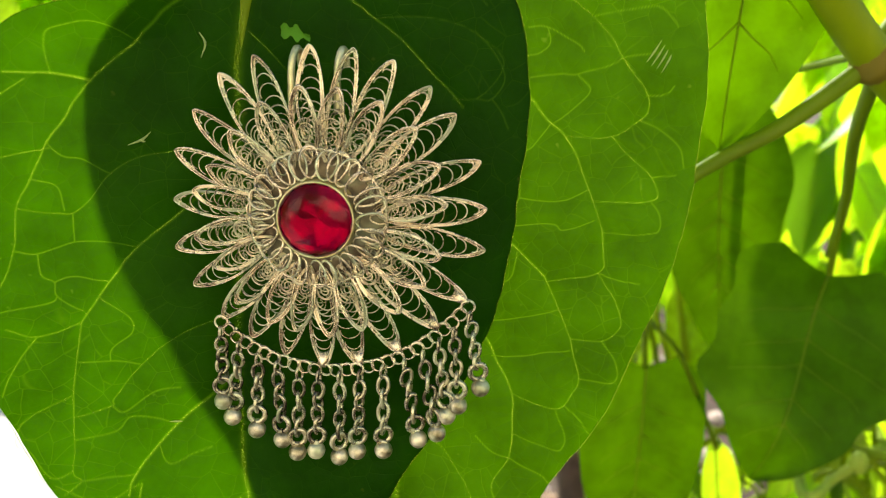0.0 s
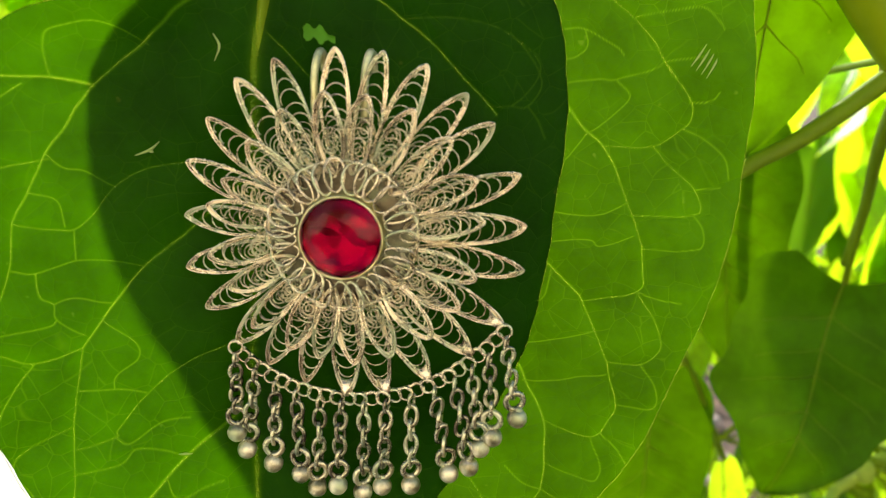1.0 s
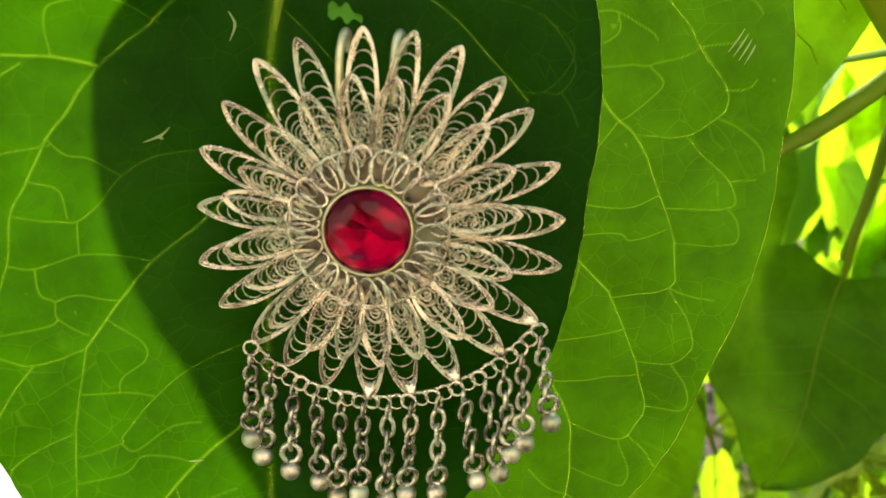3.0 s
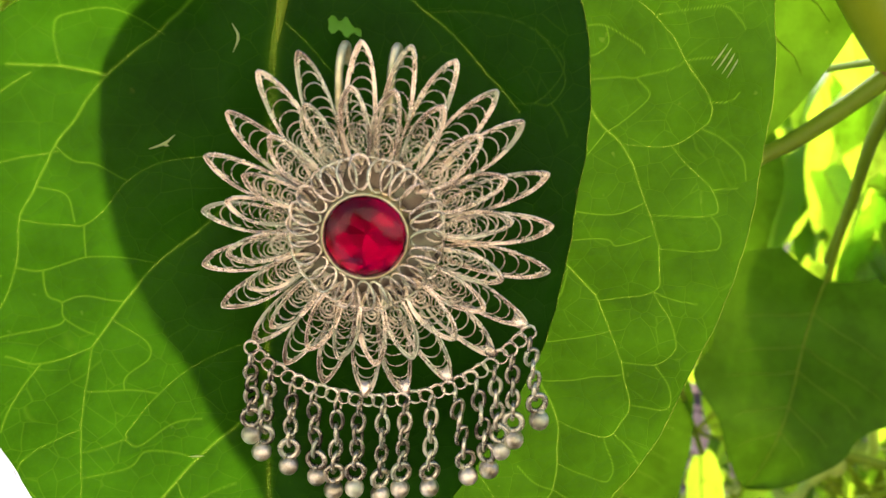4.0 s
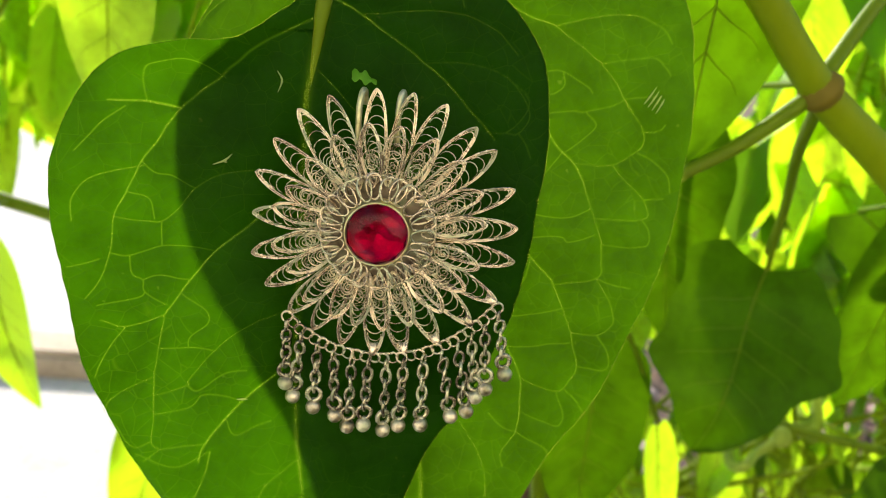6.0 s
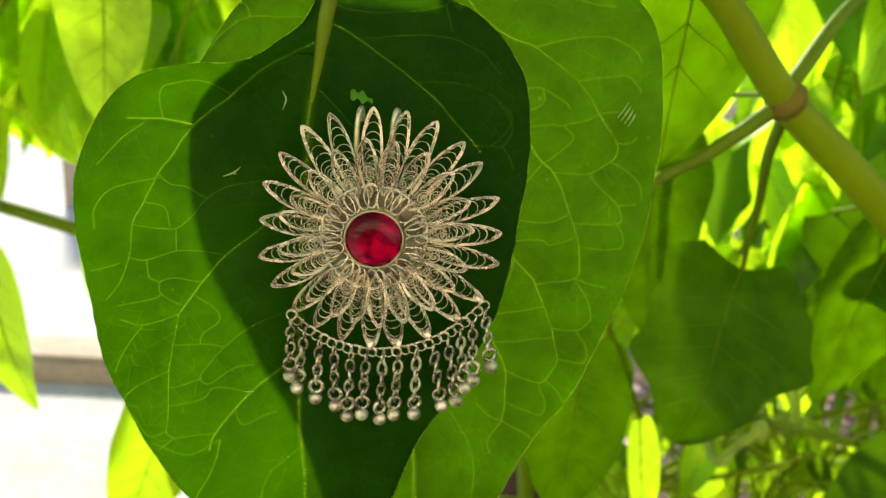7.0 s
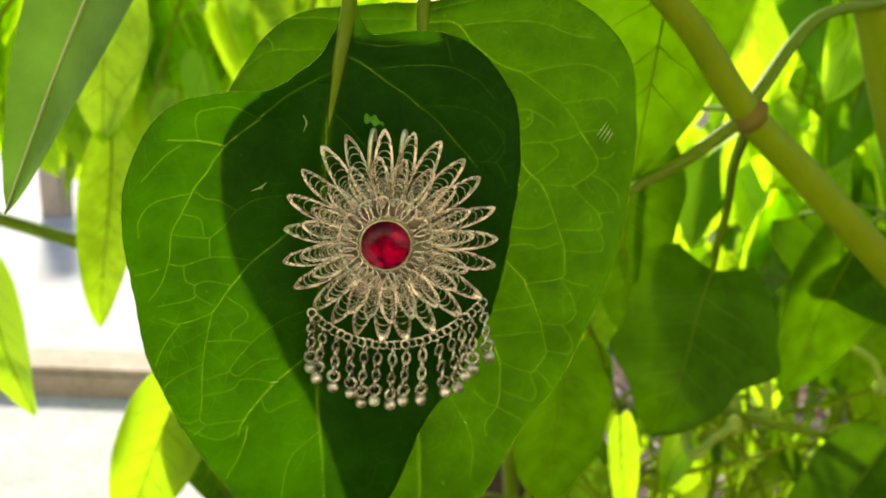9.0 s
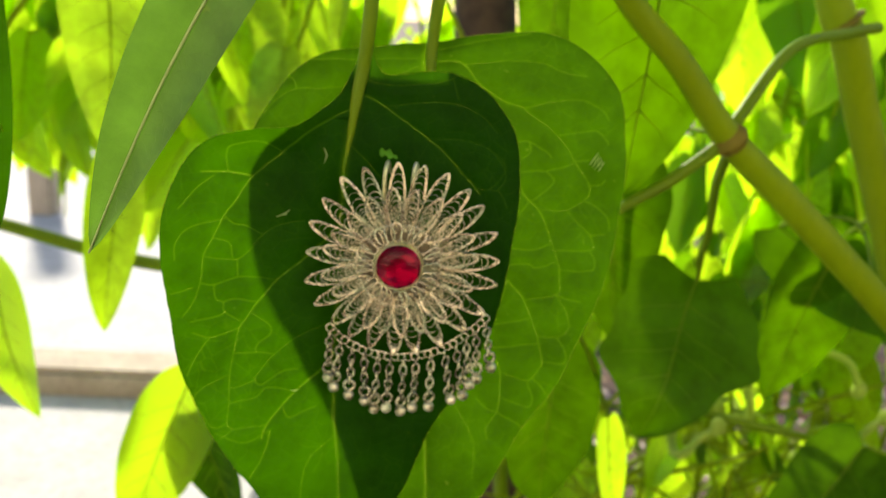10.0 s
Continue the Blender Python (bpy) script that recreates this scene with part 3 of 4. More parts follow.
rear_vein(CROSS, (3, 57.5), (-17.5, 56.5), (-28.5, 56), (-34, 54.5))
rear_vein(SECOND_END, (11.5, -51.5), (20, -53.5), (26.5, -63), (28.5, -70), (28.5, -80))
heart_leaf("heart_leaf", "fresh green heart-shaped leaf behind the darker one, lit through", rear_at, REAR_R, (8, -5), rear_depth, M_BACKLEAF, M_VEIN_PALE,
           (92, 0.02, 9.0), rear_veins,
           [(0.0066, rear_depth(6.6, 46), 1.246), (0.007, rear_depth(7, 54) - 0.0005, 1.254), (0.0070, rear_depth(7, 62) - 0.0005, 1.262), (0.009, 0.172, 1.285), (0.012, 0.176, 1.31), (0.016, 0.19, 1.345)], 1.2)


def scar(paths, depth, width):
    b = Bag()
    for p in paths:
        q = spline(p, 8)
        b.tube([(x * MM, depth(x, z) - 0.0003, 1.2 + z * MM) for x, z in q], [width * 0.3 * MM, width * MM, width * 0.2 * MM], 5, squash=0.4)
    at = (paths[0][0][0] * MM, depth(*paths[0][0]), 1.2 + paths[0][0][1] * MM)
    ob = new("leaf_scar", own(b.mesh("leaf_scar", M_SCAR), at))
    ob.location = at
    return tagged(ob, "pale dry scratch scar on a green leaf", "scar", "leaf scars")


scar([[(-23.5, 31.5), (-22.6, 29.5), (-23.4, 27)]], front_depth, 0.28)
scar([[(-36.5, 11.2), (-34, 12.2), (-32.5, 13.6)], [(-34.4, 12.0), (-33.4, 11.8)]], front_depth, 0.28)
scar([[(-31, -42.6), (-28.6, -42.6)]], front_depth, 0.26)
scar([[(60 + i * 1.0, 27.2 - i * 0.7), (61.4 + i * 1.0, 29.3 - i * 0.5), (62.6 + i * 0.7, 31.4 - i * 0.9)] for i in range(4)], rear_depth, 0.25)


def leaf_scrap():
    """A torn crumb of leaf caught at the top of the pendant."""
    v, f = [], []
    n = 11
    for i in range(n):
        s = i / (n - 1)
        w = (1.3 - 0.5 * s) * (1 + 0.5 * math.sin(14 * s)) * (0.35 + math.sin(math.pi * (0.12 + 0.8 * s)))
        for j in (-1, 0, 1):
            v.append(((5.2 * s - 2.6) * MM, (-0.5 * abs(j) + 0.4 * math.sin(6 * s)) * MM, (j * w * 0.8 - 1.2 * s * s + 0.5) * MM))
    for i in range(n - 1):
        for j in range(2):
            a = i * 3 + j
            f.append((a, a + 3, a + 4, a + 1))
    ob = new("leaf_scrap", mesh_of("leaf_scrap", v, f, M_SCRAP))
    ob.location = (-0.0045, 0.1425, 1.2315)
    return tagged(ob, "small torn crumb of bright green leaf", "leaf scrap")


leaf_scrap()


# ---- the pendant ----
PEND = thing("pendant", (0, 0.140, 1.2), "silver filigree flower pendant with red glass stone and chain fringe", "pendant")


def at_polar(s, w, h):
    """A petal's own frame: s along it, w across, h towards the viewer (mm)."""
    return (s * MM, -h * MM, w * MM)


def petal_meshes(r0, r1, half, h0, h1, cup, turns, arcs, seed):
    """The double-wire rim of a petal, and the scrolls inside it, pointing along +x."""
    rnd = random.Random(seed)
    length = r1 - r0
    lean = rnd.uniform(-0.35, 0.35)
    wid = lambda t: half * (max(t, 0) ** 0.66) * (max(1 - t, 0) ** 0.62) * 2.42
    hgt = lambda t, w: h0 + (h1 - h0) * t ** 1.2 + cup * (abs(w) / half) ** 2
    side = lambda t: lean * t * t * 1.6

    ph = [rnd.uniform(0, 6) for _ in range(4)]

    def rim(shrink, lift):
        pts = []
        m = 22
        for sgn in (1, -1):
            rng = range(m + 1) if sgn == 1 else range(m - 1, 0, -1)
            for i in rng:
                t = 0.5 - 0.5 * math.cos(math.pi * i / m)
                w = sgn * max(wid(t) * (1 + 0.09 * sgn * math.sin(5 * t + ph[0])) - shrink * (1 + 0.35 * math.sin(7 * t + ph[1 + (sgn > 0)])), 0.10)
                tt = shrink / length * 0.8 + t * (1 - 1.9 * shrink / length)
                pts.append(at_polar(r0 + length * tt, w + side(t), hgt(t, w) + lift))
        return pts

    frame_bag = Bag()
    frame_bag.tube(rim(0.0, 0.0), 0.175 * MM, 6, closed=True, squash=1.8)
    frame_bag.tube(rim(0.36, -0.04), 0.145 * MM, 5, closed=True, squash=1.8)
    web = rim(0.17, -0.14)
    frame_bag.tube(web, 0.13 * MM, 5, closed=True)
    inner = Bag()
    r = 0.115 * MM
    for k in range(arcs):
        t = 0.90 - 0.62 * (k / max(arcs - 1, 1)) ** 0.92 + rnd.uniform(-0.015, 0.015)
        w = max(wid(t) - 0.55, 0.12)
        bow = min(w * 1.15, 1.9) * rnd.uniform(0.85, 1.15)
        pts = []
        for i in range(13):
            a = math.pi * (i / 12 - 0.5) * 1.12
            ww = w * math.sin(a) / math.sin(math.pi * 0.56)
            tt = t + (bow * math.cos(a) - bow * 0.4) / length * 0.9
            pts.append(at_polar(r0 + length * tt, ww + side(t), hgt(t, ww) - 0.1 + 0.1 * math.sin(k)))
        inner.tube(pts, r, 5, squash=1.7)
    c = 0.34 + rnd.uniform(-0.04, 0.04)
    big = wid(c) * 0.74
    pts = []
    for i in range(int(26 * turns)):
        q = i / (26 * turns - 1)
        a = 2 * math.pi * turns * q + seed
        rr = big * (1 - 0.78 * q)
        pts.append(at_polar(r0 + length * c + rr * math.cos(a) * 1.25, rr * math.sin(a) + side(c), hgt(c, 0) + 0.25))
    inner.tube(pts, r, 5, squash=1.7)
    pts = []
    for i in range(15):
        a = 2 * math.pi * i / 15
        pts.append(at_polar(r0 + length * 0.17 + 0.8 * math.cos(a), wid(0.17) * 0.5 * math.sin(a), hgt(0.17, 0) + 0.1))
    inner.tube(pts, r, 5, closed=True, squash=1.7)
    return frame_bag.mesh("petal", M_SILVER), inner.mesh("scroll", M_SCROLL)


def flower_ring(tips, reach, variants, seed):
    """Petals at the given (degrees, radius in mm)."""
    rnd = random.Random(seed)
    for i, (ang, radius) in enumerate(tips):
        rim_me, scroll_me = variants[rnd.randrange(len(variants))]
        turn = Matrix.Rotation(-radians(ang), 4, "Y") @ Matrix.Diagonal((radius / reach, 1, rnd.uniform(0.92, 1.06), 1)) @ pose(0, 0, 0, rnd.uniform(-6, 6), 0, 0)
        p = part("petal", rim_me, PEND, m=turn)
        part("scroll", scroll_me, p, "thin curled filigree wire")


OUTER_TIPS = ((93.8, 29.8), (78.5, 30.0), (64.9, 30.4), (49.0, 30.3), (36.9, 30.3), (19.3, 30.3), (2.9, 29.8), (-11.4, 30.2), (-29.9, 30.3), (-43.6, 29.6), (-60.8, 29.3), (-76.3, 29.1),
              (-90.6, 29.0), (-104.6, 28.2), (-120.7, 27.8), (-134.1, 28.1), (-150.4, 28.3), (-166.3, 28.4), (175.0, 27.3), (156.8, 28.7), (141.9, 29.1), (126.3, 30.3), (111.3, 30.1))
INNER_TIPS = ((115.7, 22.4), (95.8, 23.3), (81.2, 23.2), (61.2, 23.8), (42.2, 24.0), (25.4, 23.9), (7.5, 23.3), (-14.0, 22.9), (-31.4, 22.6), (-49.5, 22.4), (-68.6, 22.0),
              (-84.3, 22.1), (-99.8, 21.6), (-115.8, 21.9), (-133.0, 22.4), (-153.3, 21.4), (-170.5, 22.8), (170.5, 22.7), (155.1, 21.4), (136.5, 21.4))
outer_kinds = [petal_meshes(10.5, 30.0, 2.5, 1.6, 0.1, 0.15, 2.2 + 0.3 * (i % 2), 7, i) for i in range(5)]
inner_kinds = [petal_meshes(9.8, 23.0, 2.25, 2.2, 3.7, 0.5, 2.0 + 0.4 * (i % 2), 6, 10 + i) for i in range(5)]
flower_ring(OUTER_TIPS, 30.0, outer_kinds, 4)
flower_ring(INNER_TIPS, 23.0, inner_kinds, 9)


def coil_ring(count, r_in, r_out, h_in, h_out, wire, wide, seed):
    """A collar of overlapping wire loops, like a flattened spring."""
    rnd = random.Random(seed)
    me = []
    for k in range(3):
        pts = []
        mid, half = (r_in + r_out) / 2, (r_out - r_in) / 2
        for i in range(18):
            a = 2 * math.pi * i / 18
            s = mid + half * math.cos(a)
            q = (s - r_in) / (r_out - r_in)
            pts.append(at_polar(s, wide * math.sin(a) * (0.75 + 0.35 * q) * (1 + 0.12 * (k - 1)), h_in + (h_out - h_in) * q + 0.45 * math.sin(a) + 0.5 * math.sin(math.pi * q)))
        me.append(Bag().tube(pts, wire * MM, 6, closed=True, squash=1.3).mesh("loop", M_SILVER))
    for i in range(count):
        a = 360.0 * (i + rnd.uniform(-0.22, 0.22)) / count
        part("loop", me[rnd.randrange(3)], PEND, m=Matrix.Rotation(-radians(a), 4, "Y") @ Matrix.Diagonal((rnd.uniform(0.97, 1.03), 1, 1, 1)))


coil_ring(27, 7.3, 12.6, 4.3, 3.0, 0.22, 1.7, 3)
coil_ring(14, 9.4, 12.6, 2.8, 2.4, 0.15, 1.0, 5)
part("back_plate",
     Bag().lathe([(0.0006, 0.0010), (0.006, 0.0011), (0.0100, 0.0013), (0.0122, 0.0012), (0.0125, 0.0009), (0.0120, 0.0006), (0.0006, 0.0004)]).mesh("back_plate", M_PLATE), PEND)
part("bezel", Bag().lathe([(0.0073, 0.0018), (0.0071, 0.0040), (0.00695, 0.0050), (0.0068, 0.0052), (0.0066, 0.0051), (0.0065, 0.0047), (0.0064, 0.0018)], 64).mesh("bezel", M_HOOK), PEND, "plain yellowish rim round the stone")
ring_pts = [(0.0123 * math.cos(a), -0.0030, 0.0123 * math.sin(a)) for a in np.linspace(0, 2 * math.pi, 64, endpoint=False)]
part("collar_wire", Bag().tube(ring_pts, 0.00022, 6, closed=True).mesh("collar_wire", M_SILVER), PEND)


def gem():
    """A faceted stone: flat table, a ring of crown facets, a foiled pavilion under it."""
    n = 10
    bm = bmesh.new()
    ringv = lambda r, h, off: [bm.verts.new((r * MM * math.cos(2 * math.pi * (i + off) / n), -h * MM, r * MM * math.sin(2 * math.pi * (i + off) / n))) for i in range(n)]
    table, mid, gird = ringv(3.3, 7.0, 0.5), ringv(5.2, 6.2, 0.0), ringv(6.55, 4.9, 0.5)
    bm.faces.new(table)
    for i in range(n):
        j = (i + 1) % n
        bm.faces.new((table[i], mid[j], table[j]))
        bm.faces.new((table[i], mid[i], mid[j]))
        bm.faces.new((mid[j], gird[i], gird[j]))
        bm.faces.new((mid[i], gird[i], mid[j]))
    low = ringv(6.5, 4.3, 0.5)
    for i in range(n):
        j = (i + 1) % n
        bm.faces.new((gird[i], low[i], low[j], gird[j]))
    bm.faces.new(list(reversed(low)))
    bmesh.ops.recalc_face_normals(bm, faces=bm.faces[:])
    me = bpy.data.meshes.new("stone")
    bm.to_mesh(me)
    bm.free()
    me.materials.append(M_GEM)
    stone = part("stone", me, PEND, "faceted deep red glass stone")
    v, f = [(0, -0.0022, 0)], []
    rnd = random.Random(2)
    for k, (r, h) in enumerate(((2.6, 2.9), (4.6, 3.5), (6.4, 4.1))):
        for i in range(n):
            a = 2 * math.pi * (i + 0.5 * (k % 2)) / n
            v.append((r * MM * math.cos(a), -(h + rnd.uniform(-0.6, 0.6) * (k < 2)) * MM, r * MM * math.sin(a)))
    for i in range(n):
        f.append((0, 1 + i, 1 + (i + 1) % n))
    for k in range(2):
        a, b = 1 + k * n, 1 + (k + 1) * n
        for i in range(n):
            j = (i + 1) % n
            f += [(a + i, b + i, a + j), (a + j, b + i, b + j)]
    part("foil", mesh_of("foil", v, f, M_FOIL, smooth=False), stone, "red reflecting foil under the stone")


gem()


# the curved row of small rings below the flower
RINGS, A0, A1 = 27, radians(-132.5), radians(-31.0)
ring_bags = []
for k in range(3):
    bag = Bag().tube([(1.22 * MM * math.cos(a), 0, 1.22 * MM * math.sin(a)) for a in np.linspace(0, 2 * math.pi, 18, endpoint=False)], 0.00020, 6, closed=True, squash=1.8)
    bag.tube([(1.05 * MM * math.cos(a), -0.0002, (0.25 + 0.95 * math.sin(a)) * MM) for a in np.linspace(0.1, math.pi - 0.1, 10)], 0.00024 + 0.00003 * k, 6)
    ring_bags.append(bag.mesh("ring", M_SILVER))
rnd = random.Random(14)
for i in range(RINGS):
    q = i / (RINGS - 1)
    a = A0 + (A1 - A0) * q
    r = 28.9 + 1.6 * q ** 0.5 + 0.9 * q ** 10
    part("ring", ring_bags[i % 3], PEND, m=pose(r * MM * math.cos(a), -0.0002 + 0.0003 * (i % 2), r * MM * math.sin(a), rnd.uniform(-8, 8), -math.degrees(a) - 90 + rnd.uniform(-9, 9), rnd.uniform(-12, 12)))
bar_pts = [((27.9 + 1.6 * q ** 0.5 + 0.9 * q ** 10) * MM * math.cos(A0 + (A1 - A0) * q), 0.0001, (27.9 + 1.6 * q ** 0.5 + 0.9 * q ** 10) * MM * math.sin(A0 + (A1 - A0) * q)) for q in np.linspace(0, 1, 70)]
part("arc_bar", Bag().tube(bar_pts, 0.00026, 6).mesh("arc_bar", M_SILVER), PEND, "curved silver wire carrying the fringe")


def web_mesh():
    """The small solid triangle of solder in a petal's tip."""
    v = [(0, -0.0004, 0.0002), (-0.0019, -0.0003, 0.0040), (-0.0004, -0.0002, 0.0033), (0.0004, -0.0002, 0.0033), (0.0019, -0.0003, 0.0040), (0.0010, -0.0004, -0.0006), (-0.0010, -0.0004, -0.0006)]
    v += [(x, y + 0.0006, z) for x, y, z in v]
    f = [(0, 2, 1), (0, 3, 2), (0, 4, 3), (0, 5, 4), (0, 6, 5), (0, 1, 6)]
    f += [tuple(reversed([i + 7 for i in t])) for t in f]
    f += [(1, 2, 9, 8), (2, 3, 10, 9), (3, 4, 11, 10), (4, 5, 12, 11), (5, 6, 13, 12), (6, 1, 8, 13)]
    return mesh_of("solder_tip", v, f, M_SILVER)


web = web_mesh()
for ang, radius in OUTER_TIPS[8:13]:
    part("solder_tip", web, PEND, m=Matrix.Rotation(-radians(ang + 90), 4, "Y") @ Matrix.Translation((0, -0.0001, -(radius - 0.1) * MM)) @ Matrix.Diagonal((0.62, 1, 0.72, 1)))


# chains with a large ring and a ball at the end
def link_mesh(hl, hw, wire, name):
    pts = []
    for i in range(16):
        a = 2 * math.pi * i / 16
        pts.append((hw * MM * math.cos(a), 0, hl * MM * math.sin(a)))
    return Bag().tube(pts, wire * MM, 6, closed=True).mesh(name, M_TARNISH)


def open_ring_mesh():
    pts = [(1.52 * MM * math.cos(a), 0, 1.54 * MM * math.sin(a)) for a in np.linspace(radians(-82), radians(268), 26)]
    return Bag().tube(pts, 0.55 * MM, 8).mesh("end_ring", M_TARNISH)


LINK = link_mesh(1.62, 1.02, 0.42, "link")
BIG_RING = open_ring_mesh()
BALL = Bag().ball((0, 0, 0), 1.74 * MM, 20, 14).tube([(0, 0, 2.1 * MM), (0, 0, 1.3 * MM)], [0.5 * MM, 0.75 * MM], 8).mesh("ball", M_BALL)
CHAIN_TOPS = ((-20.2, -23.4), (-16.8, -26.4), (-13.0, -28.6), (-9.2, -29.8), (-4.9, -31.1), (-1.1, -31.4), (3.1, -31.4), (7.1, -31.2), (11.7, -30.3), (15.9, -28.9), (19.6, -27.0), (22.5, -24.2), (25.6, -21.8), (28.1, -17.8))
BALLS = ((-19.7, -37.1), (-18.0, -40.3), (-13.3, -42.7), (-8.3, -44.5), (-5.4, -47.0), (-1.7, -46.4), (2.8, -47.4), (6.3, -46.0), (11.4, -45.5), (18.1, -42.8), (21.6, -41.3), (23.4, -37.6), (25.5, -35.4), (29.6, -31.6))
rnd = random.Random(6)
for (tx, tz), (bx, bz) in zip(CHAIN_TOPS, BALLS):
    a = math.atan2(tz, tx)
    q = (a - A0) / (A1 - A0)
    r = 28.9 + 1.6 * max(q, 0) ** 0.5 + 0.9 * max(q, 0) ** 10
    tx, tz = 0.5 * (tx + r * math.cos(a)), r * math.sin(a) - 1.5
    top, end = np.array((tx, tz)), np.array((bx, bz))
    length = np.linalg.norm(end - top)
    way = (end - top) / length
    lean = math.degrees(math.atan2(-way[0], -way[1]))
    chain = part("chain", LINK, PEND, "dark tarnished chain", m=pose(tx * MM, -0.0003, tz * MM, 0, lean * -1, 76 + rnd.uniform(-18, 12)) @ Matrix.Scale(0.8, 4))
    inv = chain.matrix_basis.inverted()
    ring_d, n = length - 3.15, 4
    gap = (ring_d - 1.9) / n
    for k in range(1, n + 1):
        p = top + way * gap * k
        yaw = (12 if k % 2 else 74) + rnd.uniform(-20, 20)
        sc = min(gap / 2.35, 1.12)
        part("link", LINK, chain, m=inv @ pose(p[0] * MM, (-0.0004 - 0.0002 * (k % 2)), p[1] * MM, rnd.uniform(-8, 8), -lean + rnd.uniform(-9, 9), yaw) @ Matrix.Diagonal((1, 1, sc, 1)))
    p = top + way * ring_d
    part("end_ring", BIG_RING, chain, "thick open silver ring", m=inv @ pose(p[0] * MM, -0.0008, p[1] * MM, rnd.uniform(-8, 8), rnd.uniform(-25, 25), rnd.uniform(-38, 38)))
    part("ball", BALL, chain, "dull silver ball", m=inv @ pose(bx * MM, -0.0009, bz * MM, 0, rnd.uniform(-14, 14), rnd.uniform(0, 360)))

for hx in (-5.2, 3.0):
    pts = spline([(hx * MM, 0.001, 0.018), (hx * MM, 0.0012, 0.025), ((hx + 0.4) * MM, 0.0022, 0.0284), ((hx + 0.8) * MM, 0.0038, 0.0288), ((hx + 0.9) * MM, 0.0048, 0.026)], 24)
    part("hook", Bag().tube(pts, 0.00068, 8).mesh("hook", M_HOOK), PEND, "yellowish wire hook behind the flower")


# ---- branches ----
def branch_thing(name, label, path, radii, mat, nodes=(), group="", category="branch"):
    at = tuple(path[0])
    th = thing(name, at, label, category, group)
    pts = spline(path, 14 * len(path))
    part("stem", own(Bag().tube(pts, radii, 12).mesh("stem", mat), at), th)
    for q, r in nodes:
        i = int(q * (len(pts) - 1))
        part("node", own(Bag().tube(spline(pts[i - 2:i + 3], 12), [r * 0.62, r * 0.8, r, r * 0.86, r * 0.62], 14, cap=False).mesh("node", M_NODE), at), th, "swollen brownish joint")
    return th, pts


main, main_pts = branch_thing("branch", "thick olive-green branch running down beside the leaves",
                              [(0.44, 0.36, 0.96), (0.36, 0.33, 1.04), (0.262, 0.30, 1.129), (0.181, 0.28, 1.197), (0.143, 0.27, 1.227), (0.113, 0.26, 1.259), (0.085, 0.25, 1.284), (0.05, 0.22, 1.325), (0.0, 0.18, 1.352)],
                              [0.0075, 0.0075, 0.0075, 0.0065, 0.0058, 0.005, 0.004], M_BRANCH, ((0.5, 0.0088),))


def side_stem(parent, at, path, r, name="side_stem", label="thin green side stem"):
    return part(name, own(Bag().tube(spline(path, 30), r, 9).mesh(name, M_PETIOLE), at), parent, label)


main_at = (0.44, 0.36, 0.96)
side_stem(main, main_at, [(0.143, 0.27, 1.226), (0.118, 0.268, 1.206), (0.099, 0.262, 1.196), (0.07, 0.25, 1.18)], [0.0032, 0.0026, 0.0022])
side_stem(main, main_at, [(0.143, 0.27, 1.230), (0.178, 0.30, 1.266), (0.224, 0.34, 1.276), (0.25, 0.36, 1.28)], [0.003, 0.0026, 0.003])
side_stem(main, main_at, [(0.145, 0.272, 1.222), (0.152, 0.30, 1.20), (0.171, 0.35, 1.168), (0.179, 0.38, 1.137)], [0.0026, 0.0022, 0.0022])
second, second_pts = branch_thing("branch", "olive branch with a brownish joint rising behind the thick one",
                                  [(0.62, 0.47, -0.03), (0.56, 0.45, 0.4), (0.43, 0.42, 0.85), (0.345, 0.40, 1.05), (0.289, 0.38, 1.167), (0.255, 0.37, 1.235), (0.235, 0.36, 1.273), (0.221, 0.36, 1.298), (0.19, 0.36, 1.40)],
                                  [0.009, 0.0095, 0.0095, 0.009], M_BRANCH, ((0.80, 0.0135),))


